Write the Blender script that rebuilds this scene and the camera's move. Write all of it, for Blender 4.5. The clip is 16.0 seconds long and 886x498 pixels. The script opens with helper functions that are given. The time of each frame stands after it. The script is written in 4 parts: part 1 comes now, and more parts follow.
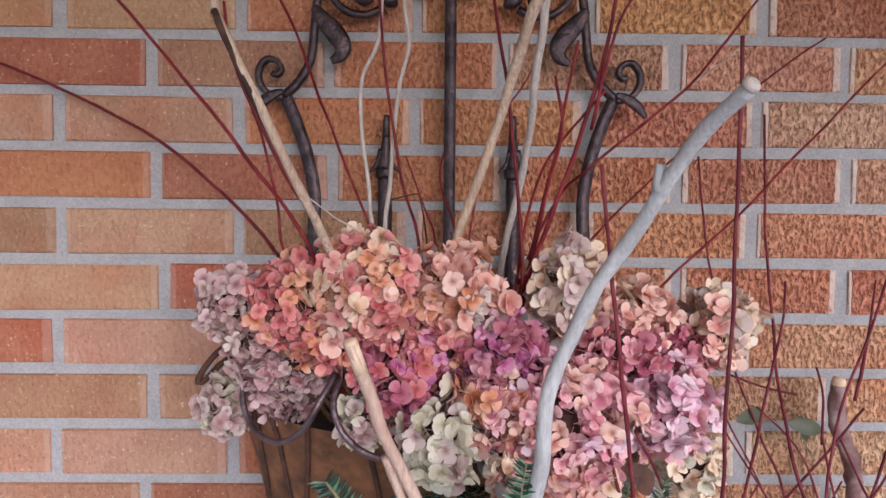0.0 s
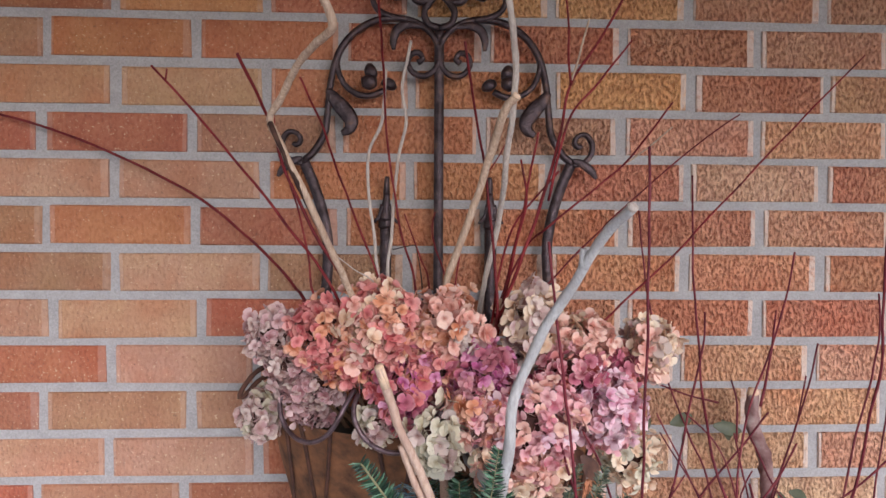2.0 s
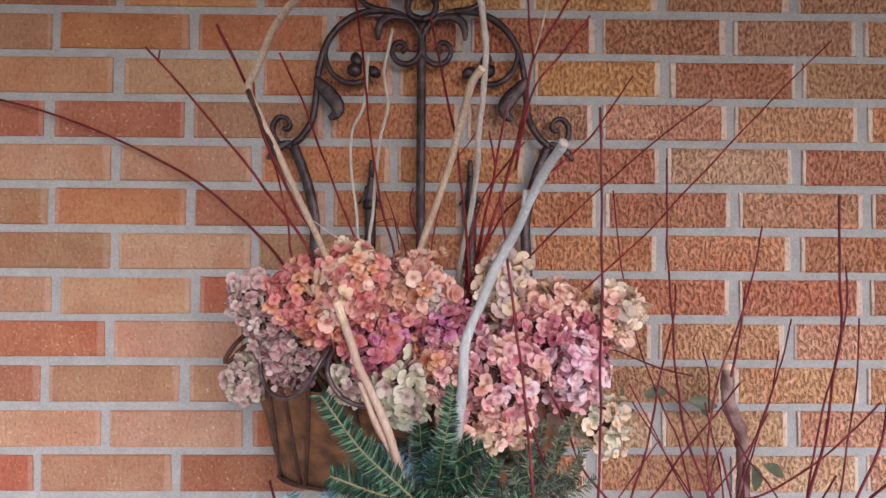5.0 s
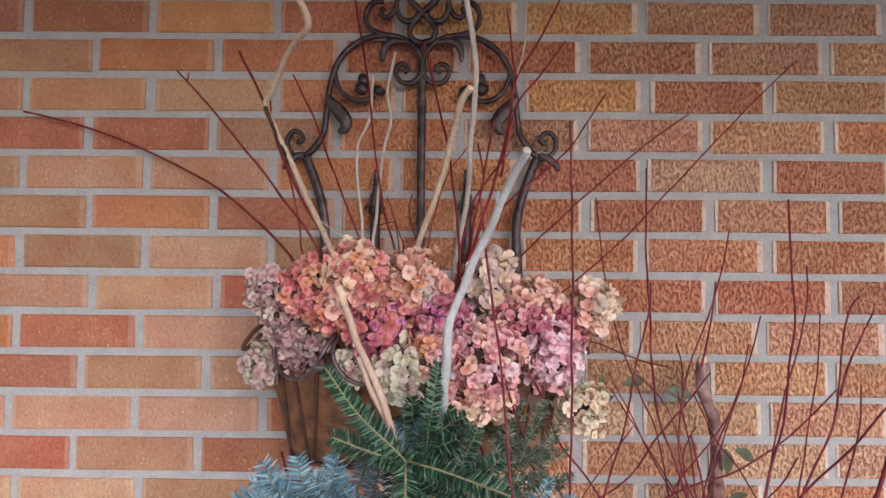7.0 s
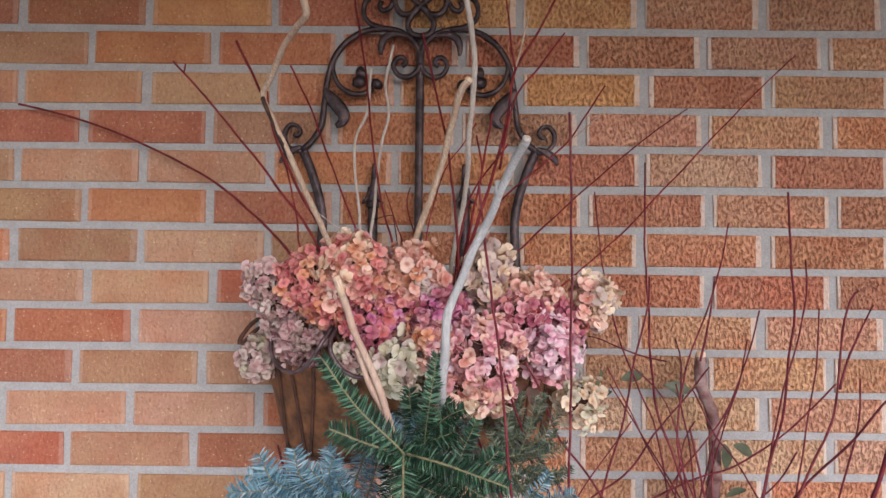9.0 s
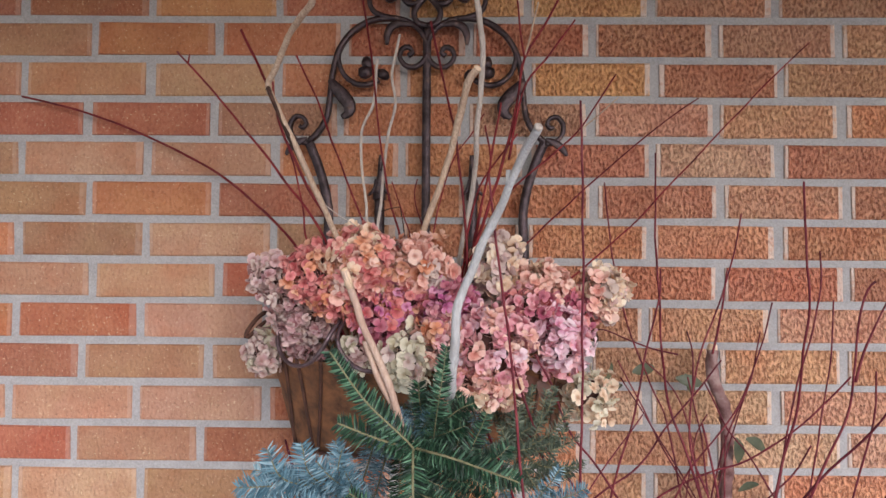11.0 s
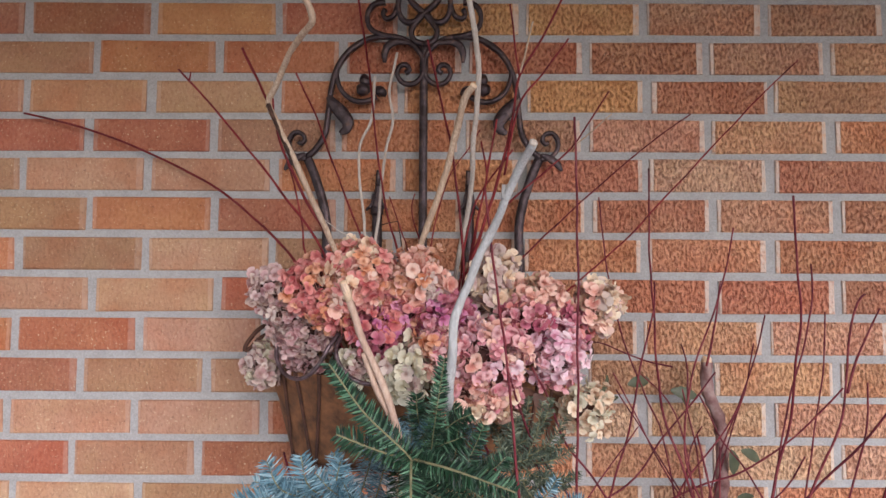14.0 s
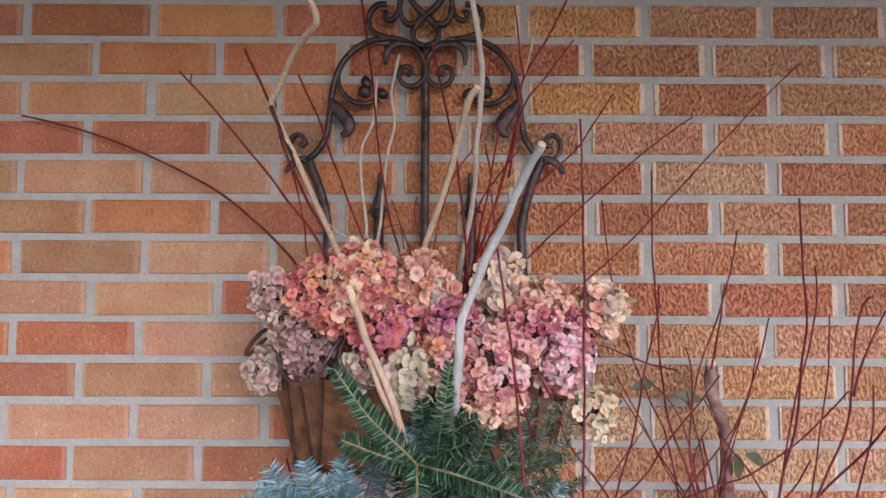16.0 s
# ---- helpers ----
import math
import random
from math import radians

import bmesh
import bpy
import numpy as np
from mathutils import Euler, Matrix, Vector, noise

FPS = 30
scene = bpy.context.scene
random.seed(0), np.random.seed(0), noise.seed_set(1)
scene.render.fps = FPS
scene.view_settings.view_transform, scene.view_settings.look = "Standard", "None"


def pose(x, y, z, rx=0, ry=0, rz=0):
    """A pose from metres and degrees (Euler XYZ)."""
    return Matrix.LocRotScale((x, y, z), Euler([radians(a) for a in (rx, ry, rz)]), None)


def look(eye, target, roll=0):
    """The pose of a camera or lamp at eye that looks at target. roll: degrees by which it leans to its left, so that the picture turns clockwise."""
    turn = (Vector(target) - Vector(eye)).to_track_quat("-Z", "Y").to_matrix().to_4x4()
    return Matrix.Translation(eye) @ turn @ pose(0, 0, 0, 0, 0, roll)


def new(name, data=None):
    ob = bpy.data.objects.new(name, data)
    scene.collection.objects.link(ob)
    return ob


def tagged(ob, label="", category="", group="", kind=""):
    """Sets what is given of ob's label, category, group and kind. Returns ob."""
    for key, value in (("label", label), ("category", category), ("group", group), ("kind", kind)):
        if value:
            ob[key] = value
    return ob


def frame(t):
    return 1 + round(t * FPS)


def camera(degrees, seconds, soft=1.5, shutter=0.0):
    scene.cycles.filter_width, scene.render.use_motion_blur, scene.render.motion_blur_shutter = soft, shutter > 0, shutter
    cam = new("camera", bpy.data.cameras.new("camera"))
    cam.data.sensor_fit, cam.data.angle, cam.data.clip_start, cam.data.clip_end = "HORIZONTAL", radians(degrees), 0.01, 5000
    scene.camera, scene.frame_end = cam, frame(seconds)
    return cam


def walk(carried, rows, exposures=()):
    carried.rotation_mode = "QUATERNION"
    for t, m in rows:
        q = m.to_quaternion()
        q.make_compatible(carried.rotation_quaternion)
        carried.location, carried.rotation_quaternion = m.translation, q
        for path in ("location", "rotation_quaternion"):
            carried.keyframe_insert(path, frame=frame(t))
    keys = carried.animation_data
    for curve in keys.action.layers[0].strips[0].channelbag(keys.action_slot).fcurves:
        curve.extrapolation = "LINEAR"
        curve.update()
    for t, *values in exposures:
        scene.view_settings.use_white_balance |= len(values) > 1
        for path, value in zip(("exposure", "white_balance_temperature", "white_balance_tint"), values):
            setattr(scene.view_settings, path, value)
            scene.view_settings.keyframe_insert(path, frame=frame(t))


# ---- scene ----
cam = camera(67.6, 16.0)
PATH = [
    (0, (0.03, -0.832, 1.557), (0.057, 1.166, 1.47), 0.5),
    (0.5, (0.017, -0.918, 1.562), (0.067, 1.077, 1.426), 0.5),
    (1, (0.018, -0.963, 1.588), (0.076, 1.033, 1.483), 0.4),
    (1.5, (0.015, -1.012, 1.597), (0.096, 0.985, 1.532), 0.4),
    (2, (0.013, -1.01, 1.597), (0.098, 0.988, 1.556), 0.3),
    (2.5, (0.022, -0.996, 1.6), (0.095, 1.002, 1.58), 0.4),
    (3, (0.016, -0.978, 1.605), (0.073, 1.021, 1.604), 0.4),
    (3.5, (0.006, -0.978, 1.611), (0.038, 1.021, 1.641), 0.4),
    (4, (0.008, -0.979, 1.596), (0.021, 1.021, 1.642), 0.3),
    (4.5, (0.043, -1.011, 1.547), (0.07, 0.989, 1.581), 0.3),
    (7, (0.1, -1.151, 1.499), (0.076, 0.847, 1.586), 0.5),
    (7.5, (0.105, -1.161, 1.493), (0.064, 0.837, 1.565), 0.6),
    (8, (0.103, -1.162, 1.499), (0.066, 0.837, 1.568), 0.6),
    (8.5, (0.105, -1.156, 1.496), (0.08, 0.842, 1.573), 0.6),
    (9, (0.098, -1.145, 1.488), (0.084, 0.853, 1.578), 0.6),
    (11.5, (0.093, -1.132, 1.486), (0.063, 0.867, 1.555), 0.4),
    (12, (0.094, -1.135, 1.491), (0.065, 0.863, 1.578), 0.4),
    (12.5, (0.086, -1.142, 1.482), (0.077, 0.855, 1.586), 0.3),
    (13, (0.094, -1.149, 1.485), (0.078, 0.847, 1.606), 0.3),
    (13.5, (0.093, -1.149, 1.486), (0.079, 0.847, 1.607), 0.3),
    (14, (0.092, -1.145, 1.483), (0.075, 0.851, 1.601), 0.3),
    (14.5, (0.087, -1.137, 1.48), (0.076, 0.859, 1.591), 0.2),
    (15, (0.081, -1.132, 1.482), (0.072, 0.865, 1.593), 0.2),
    (15.5, (0.085, -1.138, 1.484), (0.082, 0.858, 1.613), 0.2),
    (16, (0.081, -1.138, 1.484), (0.077, 0.858, 1.61), 0.2),
]
walk(cam, [(t, look(eye, target, roll)) for t, eye, target, roll in PATH],
     [(0, 0.72, 6180, 13.5), (2.5, 0.70, 6380, 11.5), (4.5, 0.70, 6400, 11), (7, 0.68, 6500, 10), (16, 0.68, 6500, 10)])

# ---- light ----
world = bpy.data.worlds.new("overcast_sky")
scene.world = world
world.use_nodes = True
wn = world.node_tree
sky = wn.nodes.new("ShaderNodeTexSky")
sky.sky_type = "NISHITA"
sky.sun_disc = False
sky.sun_elevation, sky.sun_rotation = radians(38), radians(165)
sky.air_density, sky.dust_density = 1.3, 0.8
wn.links.new(sky.outputs[0], wn.nodes["Background"].inputs[0])
wn.nodes["Background"].inputs[1].default_value = 0.15
sun = new("sun", bpy.data.lights.new("sun", "SUN"))
sun.data.energy, sun.data.angle, sun.data.color = 2.0, radians(38), (0.98, 0.945, 1.0)
sun.matrix_world = look((1.3, -3.0, 1.0), (0, 0, 0))


# ---- materials ----
def material(name, rough=0.7, metal=0.0):
    m = bpy.data.materials.new(name)
    m.use_nodes = True
    nt = m.node_tree
    b = nt.nodes["Principled BSDF"]
    b.inputs["Roughness"].default_value = rough
    b.inputs["Metallic"].default_value = metal
    return m, nt, b


def node(nt, kind, **values):
    n = nt.nodes.new(kind)
    for k, v in values.items():
        n.inputs[k].default_value = v
    return n


def coords(nt, scale=(1, 1, 1)):
    c = nt.nodes.new("ShaderNodeTexCoord")
    mp = nt.nodes.new("ShaderNodeMapping")
    mp.inputs["Scale"].default_value = scale
    nt.links.new(c.outputs["Object"], mp.inputs["Vector"])
    return mp.outputs[0]


def noise_at(nt, vec, scale, detail=4.0, rough=0.6):
    n = node(nt, "ShaderNodeTexNoise", Scale=scale, Detail=detail, Roughness=rough)
    nt.links.new(vec, n.inputs["Vector"])
    return n.outputs[0]


def ramp(nt, fac, *stops):
    r = nt.nodes.new("ShaderNodeValToRGB")
    els = r.color_ramp.elements
    while len(els) < len(stops):
        els.new(0.5)
    for e, (p, c) in zip(els, stops):
        e.position, e.color = p, (*c, 1) if len(c) == 3 else c
    nt.links.new(fac, r.inputs[0])
    return r.outputs[0]


def mix(nt, fac, a, b, how="MIX"):
    n = nt.nodes.new("ShaderNodeMix")
    n.data_type, n.blend_type = "RGBA", how
    for sock, v in ((n.inputs[0], fac), (n.inputs[6], a), (n.inputs[7], b)):
        if isinstance(v, (int, float)):
            sock.default_value = v
        elif isinstance(v, tuple):
            sock.default_value = (*v, 1)
        else:
            nt.links.new(v, sock)
    return n.outputs[2]


def maths(nt, op, a, b=0.0):
    n = nt.nodes.new("ShaderNodeMath")
    n.operation = op
    for sock, v in zip(n.inputs, (a, b)):
        if isinstance(v, (int, float)):
            sock.default_value = v
        else:
            nt.links.new(v, sock)
    return n.outputs[0]


def bump(nt, b, height, strength, dist):
    n = node(nt, "ShaderNodeBump", Strength=strength, Distance=dist)
    nt.links.new(height, n.inputs["Height"])
    nt.links.new(n.outputs[0], b.inputs["Normal"])


def world_xyz(nt):
    g = nt.nodes.new("ShaderNodeNewGeometry")
    return g.outputs["Position"]


def brick_material():
    """Drawn rug-faced brick, fitted to the camera's view: flecked and nearly smooth on the left half of the wall, wormy
    on the right.
    """
    m, nt, b = material("fired_rug_brick", 0.86)
    info = nt.nodes.new("ShaderNodeObjectInfo")
    pos = world_xyz(nt)
    sep = nt.nodes.new("ShaderNodeSeparateXYZ")
    nt.links.new(pos, sep.inputs[0])
    side_mix = nt.nodes.new("ShaderNodeMapRange")
    side_mix.inputs[1].default_value, side_mix.inputs[2].default_value = -0.25, 0.30
    side_mix.inputs[3].default_value, side_mix.inputs[4].default_value = 0.20, 1.0
    nt.links.new(sep.outputs[0], side_mix.inputs[0])
    mp = nt.nodes.new("ShaderNodeMapping")
    mp.inputs["Scale"].default_value = (1.3, 1.0, 0.8)
    mp.inputs["Rotation"].default_value = (0, 0.35, 0)
    nt.links.new(pos, mp.inputs["Vector"])
    worm = noise_at(nt, mp.outputs[0], 152.0, 2.6, 0.55)
    fine = noise_at(nt, pos, 215.0, 3.0, 0.62)
    broad = noise_at(nt, pos, 16.0, 3.0, 0.55)
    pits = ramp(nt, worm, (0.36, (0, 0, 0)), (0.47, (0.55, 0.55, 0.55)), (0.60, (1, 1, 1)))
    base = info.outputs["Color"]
    # relief shading also put into the colour: ridges lighter, pits darker
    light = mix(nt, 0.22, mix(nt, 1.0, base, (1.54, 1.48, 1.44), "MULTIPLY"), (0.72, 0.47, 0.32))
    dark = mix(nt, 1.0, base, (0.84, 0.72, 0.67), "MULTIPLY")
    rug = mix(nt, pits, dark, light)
    rug = mix(nt, ramp(nt, fine, (0.62, (0, 0, 0)), (0.74, (0.5, 0.5, 0.5))), rug, (0.72, 0.53, 0.36))
    # smooth half toned down to match its brightness in the camera's view
    base = mix(nt, 1.0, base, (0.87, 0.85, 0.82), "MULTIPLY")
    flecked = mix(nt, ramp(nt, fine, (0.61, (0, 0, 0)), (0.71, (0.8, 0.8, 0.8))), base, (0.66, 0.47, 0.31))
    flecked = mix(nt, ramp(nt, fine, (0.30, (0.8, 0.8, 0.8)), (0.38, (0, 0, 0))), flecked, (0.13, 0.07, 0.05))
    col = mix(nt, side_mix.outputs[0], flecked, rug)
    # kiln flashing: red in places, buff or sooty in others
    flash = noise_at(nt, pos, 11.0, 2.5, 0.55)
    col = mix(nt, ramp(nt, flash, (0.50, (0, 0, 0)), (0.62, (0.9, 0.9, 0.9))), col, mix(nt, 1.0, col, (1.05, 1.12, 1.08), "MULTIPLY"))
    col = mix(nt, ramp(nt, flash, (0.36, (0.8, 0.8, 0.8)), (0.48, (0, 0, 0))), col, mix(nt, 1.0, col, (1.0, 0.86, 0.80), "MULTIPLY"))
    col = mix(nt, ramp(nt, broad, (0.38, (0, 0, 0)), (0.68, (0.7, 0.7, 0.7))), col, mix(nt, 1.0, col, (0.80, 0.72, 0.66), "MULTIPLY"))
    # plain pale lips at both ends, left by the pointing
    c = nt.nodes.new("ShaderNodeTexCoord")
    sx = nt.nodes.new("ShaderNodeSeparateXYZ")
    nt.links.new(c.outputs["Object"], sx.inputs[0])
    wob = maths(nt, "MULTIPLY", maths(nt, "SUBTRACT", noise_at(nt, pos, 24.0, 2.0), 0.5), 0.004)
    end = maths(nt, "ADD", sx.outputs[0], maths(nt, "ADD", wob, maths(nt, "MULTIPLY", maths(nt, "SUBTRACT", info.outputs["Random"], 0.5), 0.006)))
    lip_a = ramp(nt, maths(nt, "MULTIPLY", end, 9.0), (0.8235, (0, 0, 0)), (0.8325, (1, 1, 1)), (0.96, (1, 1, 1)), (0.97, (0, 0, 0)))
    lip_b = ramp(nt, maths(nt, "MULTIPLY", end, -9.0), (0.846, (0, 0, 0)), (0.855, (1, 1, 1)), (0.96, (1, 1, 1)), (0.97, (0, 0, 0)))
    lip = mix(nt, 1.0, lip_a, lip_b, "ADD")
    worn = ramp(nt, noise_at(nt, pos, 60.0, 3.0), (0.30, (0.25, 0.25, 0.25)), (0.5, (0.85, 0.85, 0.85)))
    lime = mix(nt, 1.0, mix(nt, 1.0, lip, worn, "MULTIPLY"), side_mix.outputs[0], "MULTIPLY")
    col = mix(nt, lime, col, (0.60, 0.47, 0.40))
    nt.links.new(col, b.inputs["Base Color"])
    rough = maths(nt, "MULTIPLY", maths(nt, "MULTIPLY", pits, side_mix.outputs[0]), maths(nt, "SUBTRACT", 1.0, maths(nt, "MULTIPLY", lip, 0.8)))
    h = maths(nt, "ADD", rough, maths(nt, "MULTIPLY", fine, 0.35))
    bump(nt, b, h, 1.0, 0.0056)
    return m


def mortar_material():
    m, nt, b = material("grey_mortar", 0.95)
    pos = world_xyz(nt)
    col = ramp(nt, noise_at(nt, pos, 30.0, 5.0), (0.3, (0.285, 0.260, 0.252)), (0.7, (0.410, 0.378, 0.368)))
    col = mix(nt, 0.45, col, ramp(nt, noise_at(nt, pos, 420.0, 3.0), (0.3, (0.20, 0.188, 0.190)), (0.7, (0.46, 0.435, 0.432))))
    nt.links.new(col, b.inputs["Base Color"])
    bump(nt, b, noise_at(nt, pos, 330.0, 4.0), 0.5, 0.002)
    return m


def iron_material(name="weathered_black_iron", rough=0.40, lift=1.0):
    m, nt, b = material(name, rough, 0.7)
    pos = world_xyz(nt)
    col = ramp(nt, noise_at(nt, pos, 55.0, 5.0), (0.33, (0.030 * lift, 0.018 * lift, 0.018 * lift)), (0.56, (0.066 * lift, 0.045 * lift, 0.050 * lift)), (0.74, (0.13, 0.072, 0.052)))
    nt.links.new(col, b.inputs["Base Color"])
    bump(nt, b, noise_at(nt, pos, 120.0, 4.0), 0.8, 0.0030)
    return m


def wood_material(name, dark, mid, pale, scale=1.0):
    m, nt, b = material(name, 0.8)
    v = coords(nt)
    pos = world_xyz(nt)
    mp = nt.nodes.new("ShaderNodeMapping")
    mp.inputs["Scale"].default_value = (1.0, 1.0, 0.16)
    nt.links.new(v, mp.inputs["Vector"])
    grain = noise_at(nt, mp.outputs[0], 420.0 * scale, 5.0, 0.7)
    blot = noise_at(nt, pos, 28.0, 4.0)
    col = ramp(nt, grain, (0.3, dark), (0.52, mid), (0.72, pale))
    col = mix(nt, ramp(nt, blot, (0.42, (0, 0, 0)), (0.7, (0.6, 0.6, 0.6))), col, dark)
    nt.links.new(col, b.inputs["Base Color"])
    bump(nt, b, grain, 0.5, 0.001)
    return m


def bark_material(name, dark, mid, pale, rough=0.62):
    m, nt, b = material(name, rough)
    b.inputs["Specular IOR Level"].default_value = 0.25
    pos = world_xyz(nt)
    info = nt.nodes.new("ShaderNodeObjectInfo")
    col = ramp(nt, noise_at(nt, pos, 38.0, 4.0), (0.32, dark), (0.5, mid), (0.72, pale))
    col = mix(nt, maths(nt, "MULTIPLY", info.outputs["Random"], 0.55), col, dark)
    col = mix(nt, ramp(nt, noise_at(nt, pos, 600.0, 2.0), (0.66, (0, 0, 0)), (0.75, (0.5, 0.5, 0.5))), col, pale)
    nt.links.new(col, b.inputs["Base Color"])
    bump(nt, b, noise_at(nt, pos, 300.0, 3.0), 0.3, 0.0006)
    return m


def petal_material(name, a, b_, c):
    """Papery sepals: each floret and each sepal of its own tint, paler to the rim, with veins and brown blotches."""
    m, nt, b = material(name, 0.66)
    b.inputs["Specular IOR Level"].default_value = 0.3
    info = nt.nodes.new("ShaderNodeObjectInfo")
    geo = nt.nodes.new("ShaderNodeNewGeometry")
    pos = geo.outputs["Position"]
    pick = maths(nt, "ADD", maths(nt, "MULTIPLY", info.outputs["Random"], 0.68), maths(nt, "MULTIPLY", geo.outputs["Random Per Island"], 0.32))
    col = ramp(nt, pick, (0.12, a), (0.5, b_), (0.86, c))
    tint = noise_at(nt, pos, 75.0, 3.0)
    col = mix(nt, ramp(nt, tint, (0.42, (0, 0, 0)), (0.66, (0.75, 0.75, 0.75))), col, c)
    v = coords(nt)
    far = nt.nodes.new("ShaderNodeVectorMath")
    far.operation = "LENGTH"
    nt.links.new(v, far.inputs[0])
    reach = maths(nt, "MULTIPLY", far.outputs["Value"], 90.0)
    pale = mix(nt, 0.35, c, (0.88, 0.78, 0.72))
    col = mix(nt, ramp(nt, reach, (0.66, (0, 0, 0)), (1.0, (0.34, 0.34, 0.34))), col, pale)
    col = mix(nt, ramp(nt, noise_at(nt, pos, 190.0, 4.0), (0.60, (0, 0, 0)), (0.76, (0.6, 0.6, 0.6))), col, mix(nt, 1.0, a, (0.60, 0.40, 0.32), "MULTIPLY"))
    # shading put into the colour: floret centres darkened for contrast
    centre_shade = ramp(nt, reach, (0.10, (0.8, 0.8, 0.8)), (0.50, (0, 0, 0)))
    col = mix(nt, centre_shade, col, mix(nt, 1.0, a, (0.66, 0.55, 0.46), "MULTIPLY"))
    nt.links.new(col, b.inputs["Base Color"])
    bump(nt, b, noise_at(nt, v, 520.0, 3.0), 0.55, 0.0010)
    tr = nt.nodes.new("ShaderNodeBsdfTranslucent")
    nt.links.new(col, tr.inputs[0])
    ms = nt.nodes.new("ShaderNodeMixShader")
    ms.inputs[0].default_value = 0.25
    nt.links.new(b.outputs[0], ms.inputs[1])
    nt.links.new(tr.outputs[0], ms.inputs[2])
    nt.links.new(ms.outputs[0], nt.nodes["Material Output"].inputs[0])
    return m


def plain(name, a, b_, scale, rough=0.8, relief=0.3, fine=300.0):
    m, nt, b = material(name, rough)
    pos = world_xyz(nt)
    col = ramp(nt, noise_at(nt, pos, scale, 5.0), (0.32, a), (0.68, b_))
    nt.links.new(col, b.inputs["Base Color"])
    bump(nt, b, noise_at(nt, pos, fine, 3.0), relief, 0.001)
    return m


def needle_material(name, a, b_, c):
    m, nt, b = material(name, 0.5)
    g = nt.nodes.new("ShaderNodeNewGeometry")
    col = ramp(nt, g.outputs["Random Per Island"], (0.1, a), (0.6, b_), (0.97, c))
    col = mix(nt, ramp(nt, noise_at(nt, g.outputs["Position"], 45.0, 3.0), (0.4, (0, 0, 0)), (0.7, (0.5, 0.5, 0.5))), col, a)
    nt.links.new(col, b.inputs["Base Color"])
    return m


BRICK, MORTAR, IRON = brick_material(), mortar_material(), iron_material()
# rim iron: its metallic sheen is put into a lifted base colour
SHEEN_IRON = iron_material("sheen_lifted_iron", 0.36, 2.4)
GREY_WOOD = wood_material("weathered_grey_driftwood", (0.30, 0.28, 0.275), (0.43, 0.41, 0.405), (0.54, 0.52, 0.51))
TAN_WOOD = wood_material("tan_peeled_wood", (0.26, 0.16, 0.11), (0.48, 0.34, 0.24), (0.62, 0.48, 0.37))
ROSE_WOOD = wood_material("pinkish_driftwood", (0.36, 0.21, 0.16), (0.50, 0.34, 0.26), (0.60, 0.45, 0.36))
PALE_WOOD = wood_material("pale_curly_willow", (0.32, 0.25, 0.21), (0.50, 0.42, 0.37), (0.62, 0.55, 0.50))
CUT_WOOD = plain("fresh_cut_wood", (0.58, 0.38, 0.24), (0.74, 0.54, 0.38), 90.0)
RED_BARK = bark_material("red_dogwood_bark", (0.075, 0.007, 0.010), (0.185, 0.012, 0.016), (0.29, 0.042, 0.040))
SHRUB_BARK = bark_material("dull_red_shrub_bark", (0.075, 0.010, 0.017), (0.155, 0.016, 0.026), (0.26, 0.060, 0.062))
DARK_BARK = bark_material("dark_twig_bark", (0.022, 0.011, 0.009), (0.05, 0.024, 0.018), (0.13, 0.065, 0.045), 0.8)
TRUNK_BARK = bark_material("mottled_purplish_bark", (0.13, 0.055, 0.05), (0.26, 0.14, 0.13), (0.44, 0.33, 0.30), 0.7)
LINER = plain("brown_fibre_liner", (0.060, 0.024, 0.011), (0.25, 0.10, 0.040), 34.0, 0.9, 0.9, 160.0)
RUST = plain("rusty_brown_iron", (0.040, 0.016, 0.010), (0.10, 0.038, 0.022), 50.0, 0.9)
MOSS = plain("dark_planting_foam", (0.02, 0.018, 0.012), (0.06, 0.045, 0.025), 60.0, 0.95, 0.8)
STALK = plain("dry_brown_flower_stalk", (0.12, 0.06, 0.035), (0.24, 0.13, 0.07), 80.0)
CORE = plain("shaded_gap_core", (0.040, 0.014, 0.012), (0.10, 0.038, 0.028), 140.0, 0.9, 0.9)
DRY_LEAF = plain("dry_brown_leaf", (0.07, 0.030, 0.025), (0.17, 0.075, 0.045), 60.0, 0.7)
LEAF = plain("olive_leaf", (0.045, 0.052, 0.026), (0.095, 0.098, 0.054), 40.0, 0.55)
FIR = needle_material("fir_needles", (0.003, 0.013, 0.006), (0.011, 0.050, 0.021), (0.12, 0.24, 0.14))
SPRUCE = needle_material("blue_spruce_needles", (0.055, 0.125, 0.165), (0.145, 0.26, 0.315), (0.34, 0.46, 0.50))
JUNIPER = needle_material("juniper_needles", (0.040, 0.056, 0.036), (0.088, 0.112, 0.074), (0.20, 0.22, 0.155))
RACHIS = plain("fir_twig_bark", (0.11, 0.10, 0.05), (0.22, 0.19, 0.10), 70.0)
GROUND = plain("pale_bounce_ground", (0.38, 0.37, 0.35), (0.50, 0.49, 0.47), 3.0, 0.9, 0.5, 60.0)
WARM_BOARD = plain("warm_shade_board", (0.22, 0.095, 0.040), (0.34, 0.15, 0.065), 5.0, 0.7, 0.2, 80.0)


# ---- mesh helpers ----
def mesh_of(name, verts, faces, mat, smooth=True):
    me = bpy.data.meshes.new(name)
    me.from_pydata([tuple(v) for v in verts], [], faces)
    me.materials.append(mat)
    if smooth:
        me.polygons.foreach_set("use_smooth", [True] * len(me.polygons))
    me.update()
    return me


def part(name, me, parent, label="", m=None):
    ob = new(name, me)
    ob.parent = parent
    if m is not None:
        ob.matrix_basis = m
    if label:
        tagged(ob, label)
    return ob


